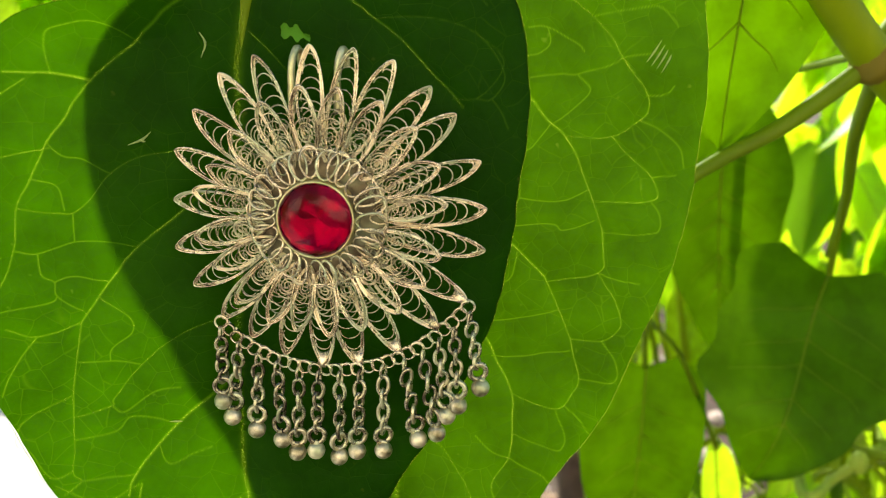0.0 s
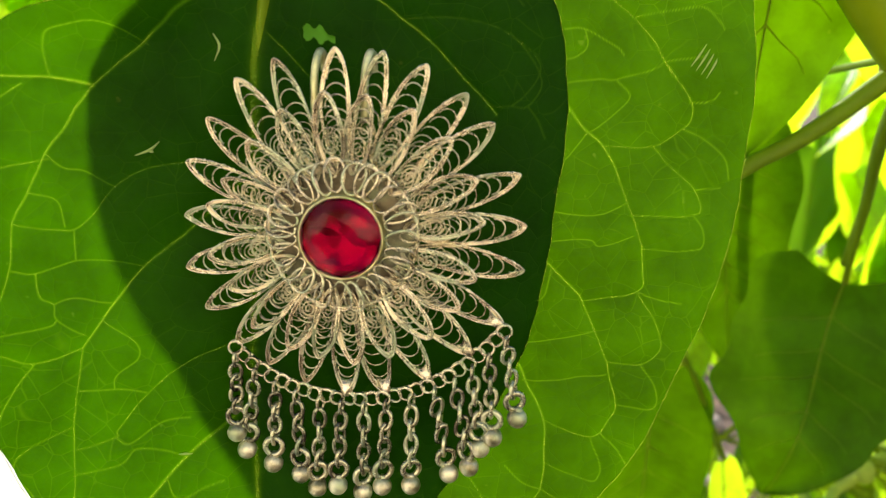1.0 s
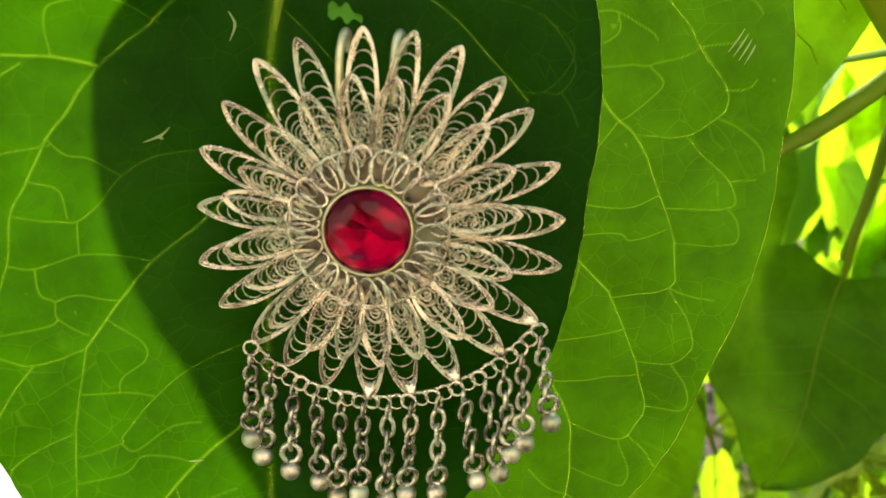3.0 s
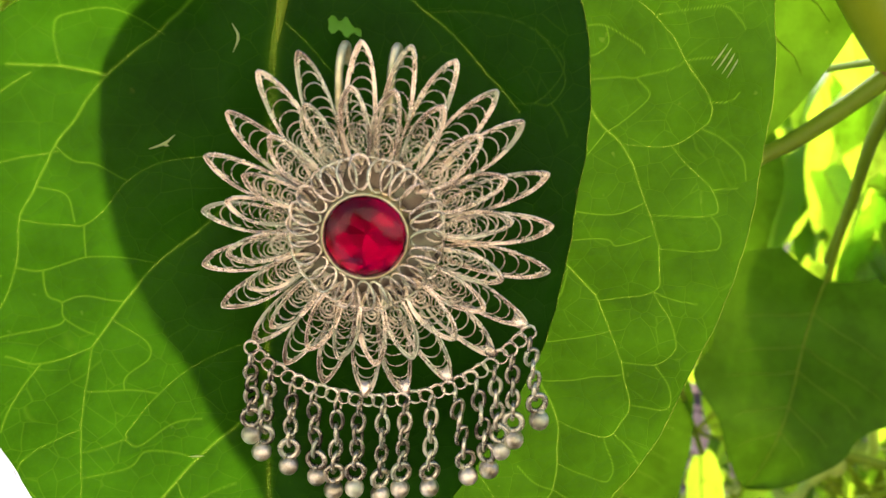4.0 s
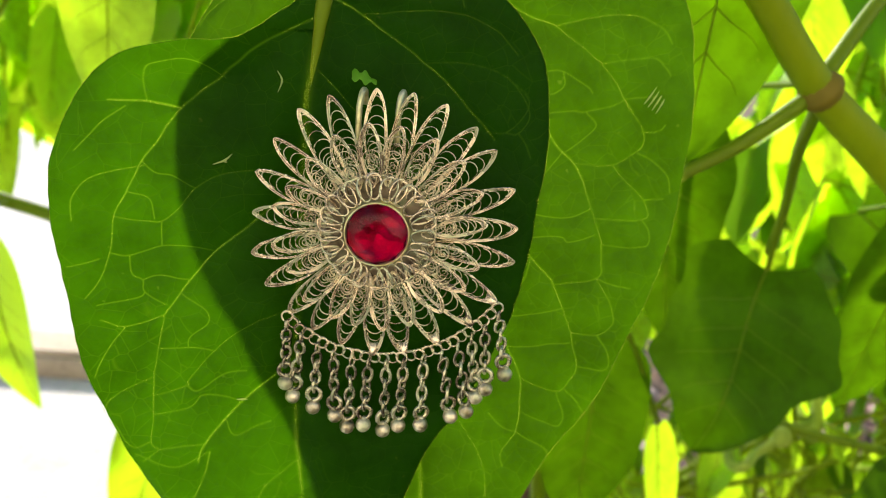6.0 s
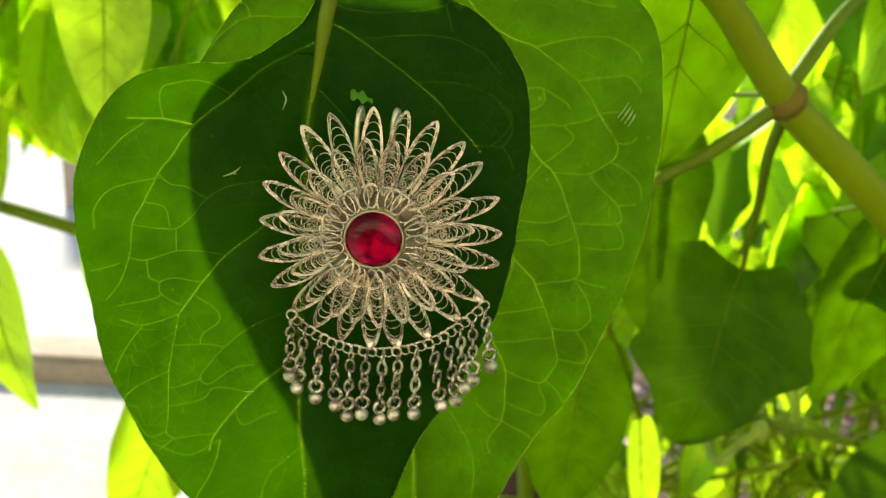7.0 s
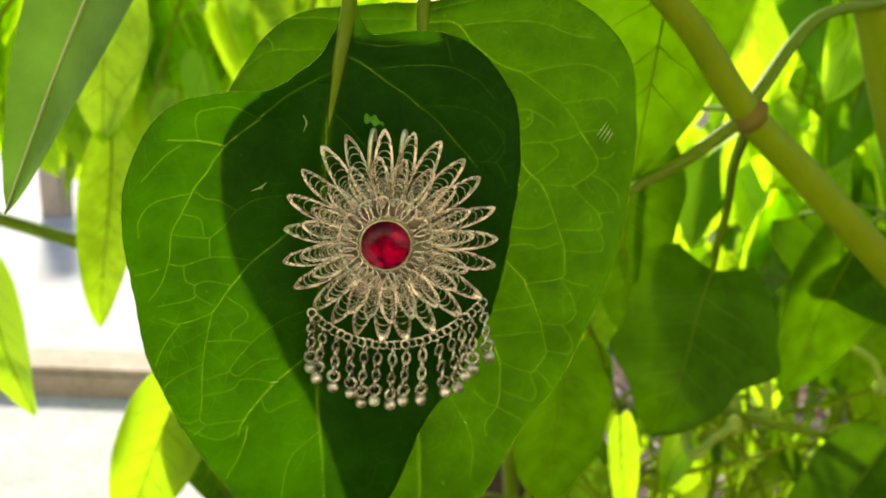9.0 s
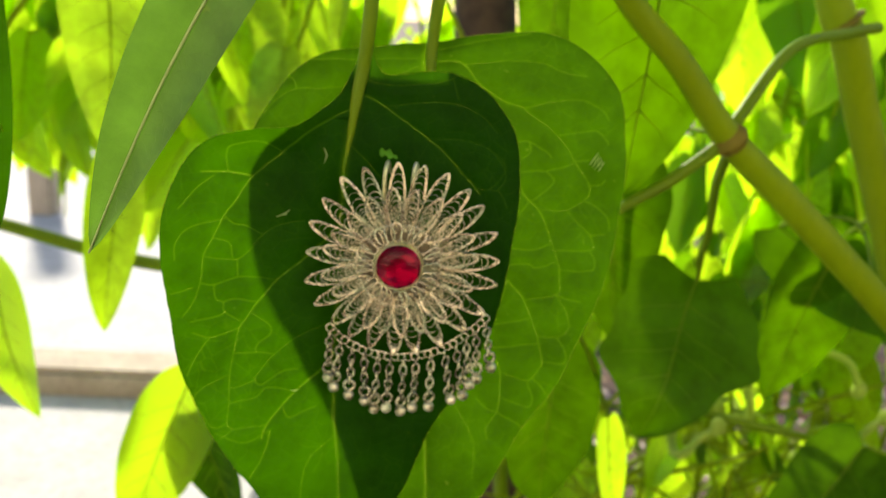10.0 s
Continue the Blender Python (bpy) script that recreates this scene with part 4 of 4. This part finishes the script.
# ---- single leaves of the bush ----
def blade_mesh(length, width, fold, droop, curl, heart, mat, seed, nu=8, nv=18):
    """A leaf from its base at the origin down -z; the face looks to -y."""
    rnd = random.Random(seed)
    v, f = [], []
    prof = lambda s: (s + 0.015) ** (0.42 - 0.1 * heart) * max(1 - s, 0.0) ** 0.78 * 1.62
    for j in range(nv + 1):
        s = j / nv
        w = width / 2 * prof(s)
        for i in range(-nu, nu + 1):
            q = i / nu
            x = q * w * (1 + 0.05 * curl * math.sin(11 * s + 2.0 * seed + 2 * (q > 0)) + 0.025 * curl * math.sin(23 * s + seed + 3 * (q > 0)))
            y = -fold * abs(x) + 0.02 * width * math.sin(7 * s + 3 * q + seed) * abs(q)
            z = -s * length + heart * 0.10 * length * abs(q) ** 1.5 * (1 - s) ** 6
            y += droop * length * s * s + curl * math.sin(s * 5 + seed) * length * 0.05
            v.append((x + 0.03 * length * math.sin(3 * s + seed), y, z))
    m = 2 * nu + 1
    for j in range(nv):
        for i in range(m - 1):
            a = j * m + i
            f.append((a, a + m, a + m + 1, a + 1))
    blade = mesh_of("leaf", v, f, mat)
    rib = [v[j * m + nu] for j in range(nv + 1)]
    bag = Bag().tube([(p[0], p[1] - 0.0004, p[2]) for p in rib], [(0.00045 if mat is M_SHADELEAF else 0.0007) * length / 0.12, 0.0002], 5)
    for k in range(1, 1 if mat is M_SHADELEAF else 6):
        j = int(nv * (0.06 + 0.13 * k))
        for sg in (-1, 1):
            pts = [(v[min(j + d, nv) * m + nu + sg * e][0], v[min(j + d, nv) * m + nu + sg * e][1] - 0.0003, v[min(j + d, nv) * m + nu + sg * e][2]) for d, e in ((0, 0), (1, nu // 4), (2, nu // 2), (3, 3 * nu // 4))]
            bag.tube(pts, [0.00025 * length / 0.12, 0.0001], 4)
    return blade, bag.mesh("midrib", M_RIB if mat is M_SHADELEAF else M_PETIOLE)


def single_leaf(at, size, turn, label, mats, shape=(0.62, 0.25, 0.1, 0.3, 0.6), seed=1, stalk=None, group="leaves of the bush"):
    w, fold, droop, curl, heart = shape
    lf = thing("leaf", at, label, "leaf", group)
    bl, rb = blade_mesh(size, size * w, fold, droop, curl, heart, mats, seed, 10, 26)
    b = part("blade", bl, lf, m=turn)
    part("midrib", rb, b)
    if stalk:
        part("petiole", own(Bag().tube(spline(stalk, 20), [0.0016, 0.0013], 8).mesh("petiole", M_PETIOLE), at), lf)
    return lf


rot = lambda rx, ry, rz: pose(0, 0, 0, rx, ry, rz)


def hang(base, tip, roll=0.0):
    """The turn that lets a leaf point from base to tip, rolled about its length."""
    d = Vector(tip) - Vector(base)
    return Vector((0, 0, -1)).rotation_difference(d).to_matrix().to_4x4() @ pose(0, 0, 0, 0, 0, roll)


# two grey-green leaves hanging close to the lens side
single_leaf((-0.0165, 0.044, 1.297), 0.081, hang((-0.0165, 0.044, 1.297), (-0.0550, 0.048, 1.2245), -3), "narrow grey-green leaf folded along its rib, seen from below", M_SHADELEAF, (0.24, 0.5, 0.0, 0.2, 0.0), 3,
            [(-0.0165, 0.044, 1.297), (-0.013, 0.06, 1.315), (-0.006, 0.12, 1.345), (0.0, 0.18, 1.352)])
single_leaf((-0.071, 0.03, 1.315), 0.082, hang((-0.071, 0.03, 1.315), (-0.0645, 0.03, 1.235), 25), "green leaf hanging upright at the edge of the bush", M_LEAF, (0.26, 0.4, 0.0, 0.2, 0.2), 5,
            [(-0.071, 0.03, 1.315), (-0.06, 0.05, 1.335), (-0.02, 0.14, 1.352), (0.0, 0.18, 1.352)])
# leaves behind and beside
single_leaf((0.345, 0.52, 1.13), 0.15, hang((0.345, 0.52, 1.13), (0.30, 0.52, 0.99), 10), "broad leaf hanging under the branch, its shade held in the darker green", M_MIDLEAF, (0.75, 0.15, 0.03, 0.5, 0.6), 43,
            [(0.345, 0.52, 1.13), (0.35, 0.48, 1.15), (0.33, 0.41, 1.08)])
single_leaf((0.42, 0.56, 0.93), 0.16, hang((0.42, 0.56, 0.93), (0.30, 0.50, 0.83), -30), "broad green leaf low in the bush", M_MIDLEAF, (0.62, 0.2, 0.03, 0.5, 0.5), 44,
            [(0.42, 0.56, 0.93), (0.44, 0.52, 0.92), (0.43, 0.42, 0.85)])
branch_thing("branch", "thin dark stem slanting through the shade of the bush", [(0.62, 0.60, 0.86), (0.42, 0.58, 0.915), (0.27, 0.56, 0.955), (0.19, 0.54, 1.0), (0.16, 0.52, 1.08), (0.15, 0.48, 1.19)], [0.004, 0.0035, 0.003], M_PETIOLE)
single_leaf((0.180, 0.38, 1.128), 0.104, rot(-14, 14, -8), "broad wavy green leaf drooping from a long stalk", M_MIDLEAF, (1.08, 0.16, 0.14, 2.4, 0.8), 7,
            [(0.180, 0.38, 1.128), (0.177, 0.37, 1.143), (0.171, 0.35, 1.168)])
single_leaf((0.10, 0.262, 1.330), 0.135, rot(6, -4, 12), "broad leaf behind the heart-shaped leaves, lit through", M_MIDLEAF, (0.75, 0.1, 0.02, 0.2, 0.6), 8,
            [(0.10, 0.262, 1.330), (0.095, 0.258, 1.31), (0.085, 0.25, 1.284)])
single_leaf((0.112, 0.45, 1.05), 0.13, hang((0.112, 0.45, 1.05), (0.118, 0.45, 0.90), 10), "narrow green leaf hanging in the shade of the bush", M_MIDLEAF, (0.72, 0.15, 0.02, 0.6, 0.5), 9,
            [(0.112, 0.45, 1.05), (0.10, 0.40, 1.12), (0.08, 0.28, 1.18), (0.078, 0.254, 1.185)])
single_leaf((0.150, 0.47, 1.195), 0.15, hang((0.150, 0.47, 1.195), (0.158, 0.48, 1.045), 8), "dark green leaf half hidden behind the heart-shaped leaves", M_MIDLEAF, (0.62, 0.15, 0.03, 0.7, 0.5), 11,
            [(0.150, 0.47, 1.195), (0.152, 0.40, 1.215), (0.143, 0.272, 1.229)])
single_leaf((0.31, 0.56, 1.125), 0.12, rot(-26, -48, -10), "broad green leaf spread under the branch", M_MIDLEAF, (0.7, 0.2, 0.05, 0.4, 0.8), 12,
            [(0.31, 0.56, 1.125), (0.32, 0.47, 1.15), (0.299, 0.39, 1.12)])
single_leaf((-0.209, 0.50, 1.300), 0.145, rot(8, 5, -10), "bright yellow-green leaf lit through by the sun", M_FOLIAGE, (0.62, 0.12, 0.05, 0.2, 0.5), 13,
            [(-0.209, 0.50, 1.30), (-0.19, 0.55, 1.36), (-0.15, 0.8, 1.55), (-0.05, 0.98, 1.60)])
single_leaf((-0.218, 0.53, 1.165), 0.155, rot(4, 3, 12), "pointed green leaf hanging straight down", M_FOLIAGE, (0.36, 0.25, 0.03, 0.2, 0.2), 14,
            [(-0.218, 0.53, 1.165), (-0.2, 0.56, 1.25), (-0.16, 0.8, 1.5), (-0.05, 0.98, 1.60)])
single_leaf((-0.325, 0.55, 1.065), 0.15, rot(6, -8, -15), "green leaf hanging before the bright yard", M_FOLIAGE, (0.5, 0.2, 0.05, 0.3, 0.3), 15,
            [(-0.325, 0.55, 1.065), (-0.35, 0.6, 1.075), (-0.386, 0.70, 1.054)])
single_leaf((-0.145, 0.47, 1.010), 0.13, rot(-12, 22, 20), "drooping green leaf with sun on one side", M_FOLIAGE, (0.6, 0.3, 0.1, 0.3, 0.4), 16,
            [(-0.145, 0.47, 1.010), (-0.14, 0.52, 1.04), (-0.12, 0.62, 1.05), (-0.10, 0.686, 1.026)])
single_leaf((-0.150, 0.485, 1.000), 0.12, rot(-8, -16, -10), "green leaf hanging beside another over the path", M_BACKLEAF, (0.55, 0.3, 0.1, 0.3, 0.4), 17,
            [(-0.150, 0.485, 1.0), (-0.145, 0.53, 1.03), (-0.16, 0.62, 1.04), (-0.17, 0.692, 1.021)])
branch_thing("branch", "thin green stem reaching across the bright yard", [(-0.55, 0.72, 1.09), (-0.386, 0.70, 1.054), (-0.231, 0.70, 1.020), (-0.05, 0.68, 1.03), (0.1, 0.7, 0.9), (0.15, 0.75, 0.4), (0.16, 0.8, 0.0)], [0.006, 0.007, 0.008, 0.009], M_PETIOLE)
branch_thing("tree_trunk", "dark brown upright trunk in the shade behind the leaves", [(0.17, 0.92, -0.02), (0.155, 0.90, 0.5), (0.11, 0.90, 1.0), (0.075, 0.9, 1.4), (0.05, 0.92, 2.1)], [0.045, 0.040, 0.036, 0.033], M_BARK, category="trunk")

single_leaf((0.125, 0.66, 1.37), 0.17, hang((0.125, 0.66, 1.37), (0.118, 0.67, 1.2), 10), "broad leaf hanging beside the trunk", M_MIDLEAF, (0.6, 0.2, 0.03, 0.4, 0.5), 31,
            [(0.125, 0.66, 1.37), (0.12, 0.72, 1.40), (0.09, 0.85, 1.42), (0.075, 0.9, 1.41)])
single_leaf((0.205, 0.74, 1.38), 0.18, hang((0.205, 0.74, 1.38), (0.19, 0.75, 1.2), -20), "broad leaf hanging beside the trunk", M_MIDLEAF, (0.62, 0.2, 0.03, 0.5, 0.4), 32,
            [(0.205, 0.74, 1.38), (0.18, 0.80, 1.43), (0.12, 0.87, 1.44), (0.075, 0.9, 1.42)])


def sprout(path, r):
    """A bright curled shoot with a small bud at its end."""
    at = tuple(path[0])
    th = thing("shoot", at, "bright green curled shoot with a small bud", "shoot", "young shoots")
    pts = spline(path, 26)
    part("stem", own(Bag().tube(pts, [r, r * 1.1, r * 0.9], 8).mesh("stem", M_SHOOT), at), th)
    bud = Bag().ball((0, 0, 0), r * 1.9, 10, 8, 1.3)
    part("bud", bud.mesh("bud", M_SHOOT), th, m=Matrix.Translation(Vector(pts[-1]) - Vector(at)))


sprout([(0.59, 1.92, -0.02), (0.39, 0.87, 0.81), (0.34, 0.62, 0.91), (0.314, 0.6, 1.009), (0.333, 0.6, 0.996), (0.374, 0.6, 1.002), (0.413, 0.6, 0.992), (0.429, 0.6, 0.964)], 0.0036)
sprout([(0.511, 1.9, -0.02), (0.311, 0.85, 0.811), (0.261, 0.6, 0.911), (0.237, 0.6, 0.955), (0.226, 0.6, 0.975)], 0.0036)
sprout([(0.498, 1.85, -0.02), (0.298, 0.8, 0.818), (0.248, 0.55, 0.918), (0.265, 0.55, 0.932), (0.281, 0.55, 0.946)], 0.0036)
sprout([(0.61, 1.96, -0.02), (0.41, 0.91, 0.815), (0.36, 0.66, 0.915), (0.338, 0.66, 0.901), (0.325, 0.66, 0.913)], 0.0036)
sprout([(0.69, 1.9, -0.02), (0.49, 0.85, 0.753), (0.44, 0.6, 0.853), (0.439, 0.6, 0.913), (0.46, 0.6, 0.937)], 0.0036)
single_leaf((0.162, 0.47, 0.992), 0.10, hang((0.162, 0.47, 0.992), (0.175, 0.47, 0.913), 35), "narrow leaf with a bright sunlit face", M_FOLIAGE, (0.42, 0.2, 0.02, 0.2, 0.2), 23,
            [(0.162, 0.47, 0.992), (0.13, 0.44, 1.06), (0.112, 0.44, 1.08)])


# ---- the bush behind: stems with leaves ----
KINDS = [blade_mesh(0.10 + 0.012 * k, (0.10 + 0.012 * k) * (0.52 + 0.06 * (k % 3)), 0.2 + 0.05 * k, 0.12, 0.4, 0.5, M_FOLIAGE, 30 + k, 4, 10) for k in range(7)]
# The same bush leaves in the darker green that stands for shade.
SHADED_KINDS = [blade_mesh(0.11 + 0.014 * k, (0.11 + 0.014 * k) * (0.58 + 0.06 * (k % 3)), 0.2 + 0.05 * k, 0.12, 0.4, 0.5, M_SHADEDFOLIAGE, 60 + k, 4, 10) for k in range(5)]
LEAF_MID = Vector((0.0, 0.15, 1.19))


def sun_way_free(p, gap):
    """Whether a place lies clear of the sun's way to the two heart-shaped leaves."""
    for mid, width in ((LEAF_MID, gap), (Vector((-0.21, 0.52, 1.23)), gap * 0.75), (Vector((-0.36, 0.80, 1.22)), gap), (Vector((0.175, 0.40, 1.07)), gap * 0.55), (Vector((0.26, 0.30, 1.13)), gap * 0.3), (Vector((0.30, 0.64, 0.91)), gap * 0.7)):
        d = Vector(p) - mid
        along = d.dot(sun_dir)
        if along > 0.03 and (d - along * sun_dir).length < width:
            return False
    return True


def bush(name, label, base, stems, seed, allowed, step=0.05, size=(0.75, 1.25), keep_clear=True, deep=0.0):
    rnd = random.Random(seed)
    th = thing(name, base, label, "bush", "garden bushes")
    b = Vector(base)
    for path in stems:
        pts = spline(path, 40)
        wood = Bag().tube(pts, [0.006, 0.004, 0.002], 7)
        total = sum(np.linalg.norm(pts[i + 1] - pts[i]) for i in range(39))
        n = int(total / step)
        for i in range(n):
            q = 0.12 + 0.88 * (i + rnd.random()) / n
            p = Vector(pts[min(int(q * 39), 39)])
            yaw = rnd.uniform(0, 360)
            out = Vector((math.cos(radians(yaw)), math.sin(radians(yaw)), rnd.uniform(0.0, 0.6))) * rnd.uniform(0.03, 0.09)
            tip = p + out
            mid = tip - Vector((0, 0, 0.06))
            if not allowed(mid) or keep_clear and not (sun_way_free(mid, 0.19) and sun_way_free(tip, 0.19)):
                continue
            sc = rnd.uniform(*size)
            # deep: share of leaves that get the shaded colour
            kinds = SHADED_KINDS if rnd.random() < deep else KINDS
            me, rib = kinds[rnd.randrange(len(kinds))]
            m = Matrix.Translation(tip - b) @ pose(0, 0, 0, rnd.uniform(-40, 25), rnd.uniform(-35, 35), rnd.uniform(-70, 70)) @ Matrix.Scale(sc, 4)
            lf = part("leaf", me, th, m=m)
            part("midrib", rib, lf)
            wood.tube([p, p + out * 0.6 + Vector((0, 0, 0.006)), tip], 0.0013, 5)
        part("stem", own(wood.mesh("stem", M_BRANCH), base), th)


def arch(x0, y0, x1, y1, h, rnd):
    return [(x0, y0, -0.03), (x0 + (x1 - x0) * 0.3 + rnd.uniform(-.05, .05), y0 + (y1 - y0) * 0.3, h * 0.45), (x0 + (x1 - x0) * 0.65, y0 + (y1 - y0) * 0.65 + rnd.uniform(-.05, .05), h * 0.8), (x1, y1, h)]


def clear_right(p):
    low = 0.37 if math.sin(p.x * 91 + p.y * 57 + p.z * 73) < 0.7 else 0.62
    return p.y > 0.50 + 0.25 * max(0, 0.25 - p.x) and p.x > 0.13 and p.z > 1.27 - low * (p.y + 0.1)


def clear_left(p):
    return p.y > 0.52 and 1.29 - 0.215 * (p.y + 0.1) < p.z < 1.33


rnd = random.Random(21)
for g in range(5):
    bx, by = 0.35 + 0.32 * g, 0.85 + 0.16 * (g % 3)
    stems = [arch(bx, by, bx + rnd.uniform(-0.35, 0.3), by + rnd.uniform(-0.35, 0.4), rnd.uniform(1.0, 1.6), rnd) for _ in range(10)]
    bush("bush", "leafy green garden bush with sunlit yellow-green leaves", (bx, by, -0.02), stems, 50 + g, clear_right, 0.03, (0.5, 1.1), deep=0.25)
for g in range(4):
    bx, by = 0.03 - 0.16 * g, 0.95 + 0.1 * g
    stems = []
    for _ in range(12):
        x1, y1 = bx - rnd.uniform(0.05, 0.8), rnd.uniform(0.55, 1.8)
        stems.append([(bx, by, 1.62), ((bx + x1) / 2, (by + y1) / 2, 1.48), (x1 * 0.85 + bx * 0.15, y1, 1.30), (x1 - 0.05, y1 + 0.05, rnd.uniform(1.0, 1.2))])
    bush("overhanging_bough", "leafy bough hanging down, its leaves glowing in the sun", (bx, by, 1.62), stems, 80 + g, clear_left, 0.06)
for g in range(3):
    bx, by = -0.25 - 0.25 * g, 1.1 + 0.17 * g
    stems = []
    for _ in range(9):
        x1, y1 = bx + rnd.uniform(-0.75, 0.35), rnd.uniform(1.3, 2.5)
        stems.append([(bx, by, 1.63), ((bx + x1) / 2, (by + y1) / 2, 1.5), (x1, y1, 1.25), (x1 - 0.05, y1 + 0.05, rnd.uniform(0.85, 1.1))])
    bush("overhanging_bough", "leafy bough further back, bright with sun", (bx, by, 1.63), stems, 180 + g, clear_left, 0.05, (1.2, 1.9))
rnd = random.Random(77)
for g in range(2):
    bx, by = 0.22 + 0.12 * g, 0.66 + 0.05 * (g % 2)
    stems = [[(bx, by, -0.02), (bx + rnd.uniform(-0.04, 0.04), by, 0.5), (bx + rnd.uniform(-0.12, 0.12), by + rnd.uniform(-0.05, 0.1), 0.78), (bx + rnd.uniform(-0.2, 0.2), by + rnd.uniform(-0.1, 0.16), rnd.uniform(0.84, 0.98))] for _ in range(6)]
    bush("young_plant", "young plant of small leaves bright with sun", (bx, by, -0.02), stems, 140 + g, lambda p: p.z > 0.62 and p.y > 0.5, 0.042, (0.14, 0.30), False, 0.3)
branch_thing("tree_trunk", "slanting upper trunk that carries the leafy boughs", [(0.065, 0.905, 1.55), (-0.05, 0.98, 1.60), (-0.25, 1.1, 1.63), (-0.5, 1.27, 1.64)], [0.026, 0.02, 0.016], M_BARK, category="trunk")


# ---- far greenery and litter ----
def far_hedge():
    rnd = random.Random(5)
    v, f = [], []
    for i in range(9000):
        x, z = rnd.uniform(-9, 9), rnd.random() ** 0.8 * 4.2
        y = 8.9 + rnd.uniform(-0.6, 0.5) + 0.3 * math.sin(x * 1.7)
        if z > 1.9 + 0.5 * math.sin(x * 1.1) + 0.4 * math.sin(x * 3.7 + 1):
            continue
        s = rnd.uniform(0.07, 0.16)
        m = Euler((rnd.uniform(-1, 1), rnd.uniform(-1, 1), rnd.uniform(-1.5, 1.5))).to_matrix()
        b = len(v)
        for q in ((0, 0, 0), (-0.3, 0.08, -0.45), (0, 0, -1), (0.3, 0.08, -0.45)):
            w = m @ Vector(q) * s
            v.append((x + w.x, y + w.y, z + w.z))
        f += [(b, b + 1, b + 2), (b, b + 2, b + 3)]
    return tagged(new("hedge", mesh_of("hedge", v, f, M_FOLIAGE)), "far tall hedge of sunlit green leaves", "hedge", kind="stuff")


def litter():
    rnd = random.Random(8)
    bag = Bag()
    for i in range(1100):
        x, y = rnd.uniform(-0.3, 3.2), rnd.uniform(0.9, 4.2)
        r = 0.007 + 0.04 * rnd.random() ** 2.5
        n0 = len(bag.v)
        bag.ball((0, 0, 0), r, 7, 5, rnd.uniform(0.4, 0.8))
        a, sq = rnd.uniform(0, 6), rnd.uniform(0.6, 1.4)
        for k in range(n0, len(bag.v)):
            p = bag.v[k]
            wob = 1 + 0.25 * noise.noise((p[0] * 60 + i, p[1] * 60, p[2] * 60))
            bag.v[k] = (x + wob * (p[0] * math.cos(a) * sq - p[1] * math.sin(a)), y + wob * (p[0] * math.sin(a) * sq + p[1] * math.cos(a)), p[2] * wob + r * 0.2 - 0.01)
    return tagged(new("pebbles", bag.mesh("pebbles", M_PEBBLE)), "pinkish-brown pebbles and litter on the soil", "pebbles", kind="stuff")


def dry_leaves():
    rnd = random.Random(18)
    v, f = [], []
    for i in range(900):
        x, y = rnd.uniform(-0.3, 3.2), rnd.uniform(0.9, 4.2)
        s, a, lift = rnd.uniform(0.03, 0.09), rnd.uniform(0, 6.3), rnd.uniform(0.2, 0.6)
        b = len(v)
        for j in range(6):
            t = j / 5
            w = 0.3 * math.sin(math.pi * (0.06 + 0.9 * t))
            for q in (-1, 0, 1):
                px, py = (t - 0.5) * s, q * w * s
                v.append((x + px * math.cos(a) - py * math.sin(a), y + px * math.sin(a) + py * math.cos(a), 0.004 + s * lift * (abs(q) * 0.35 + (t - 0.5) ** 2)))
        for j in range(5):
            for q in range(2):
                c = b + j * 3 + q
                f.append((c, c + 3, c + 4, c + 1))
    return tagged(new("dry_leaves", mesh_of("dry_leaves", v, f, M_LITTER)), "brown curled dry leaves strewn on the soil", "dry leaves", kind="stuff")


far_hedge()
litter()
dry_leaves()
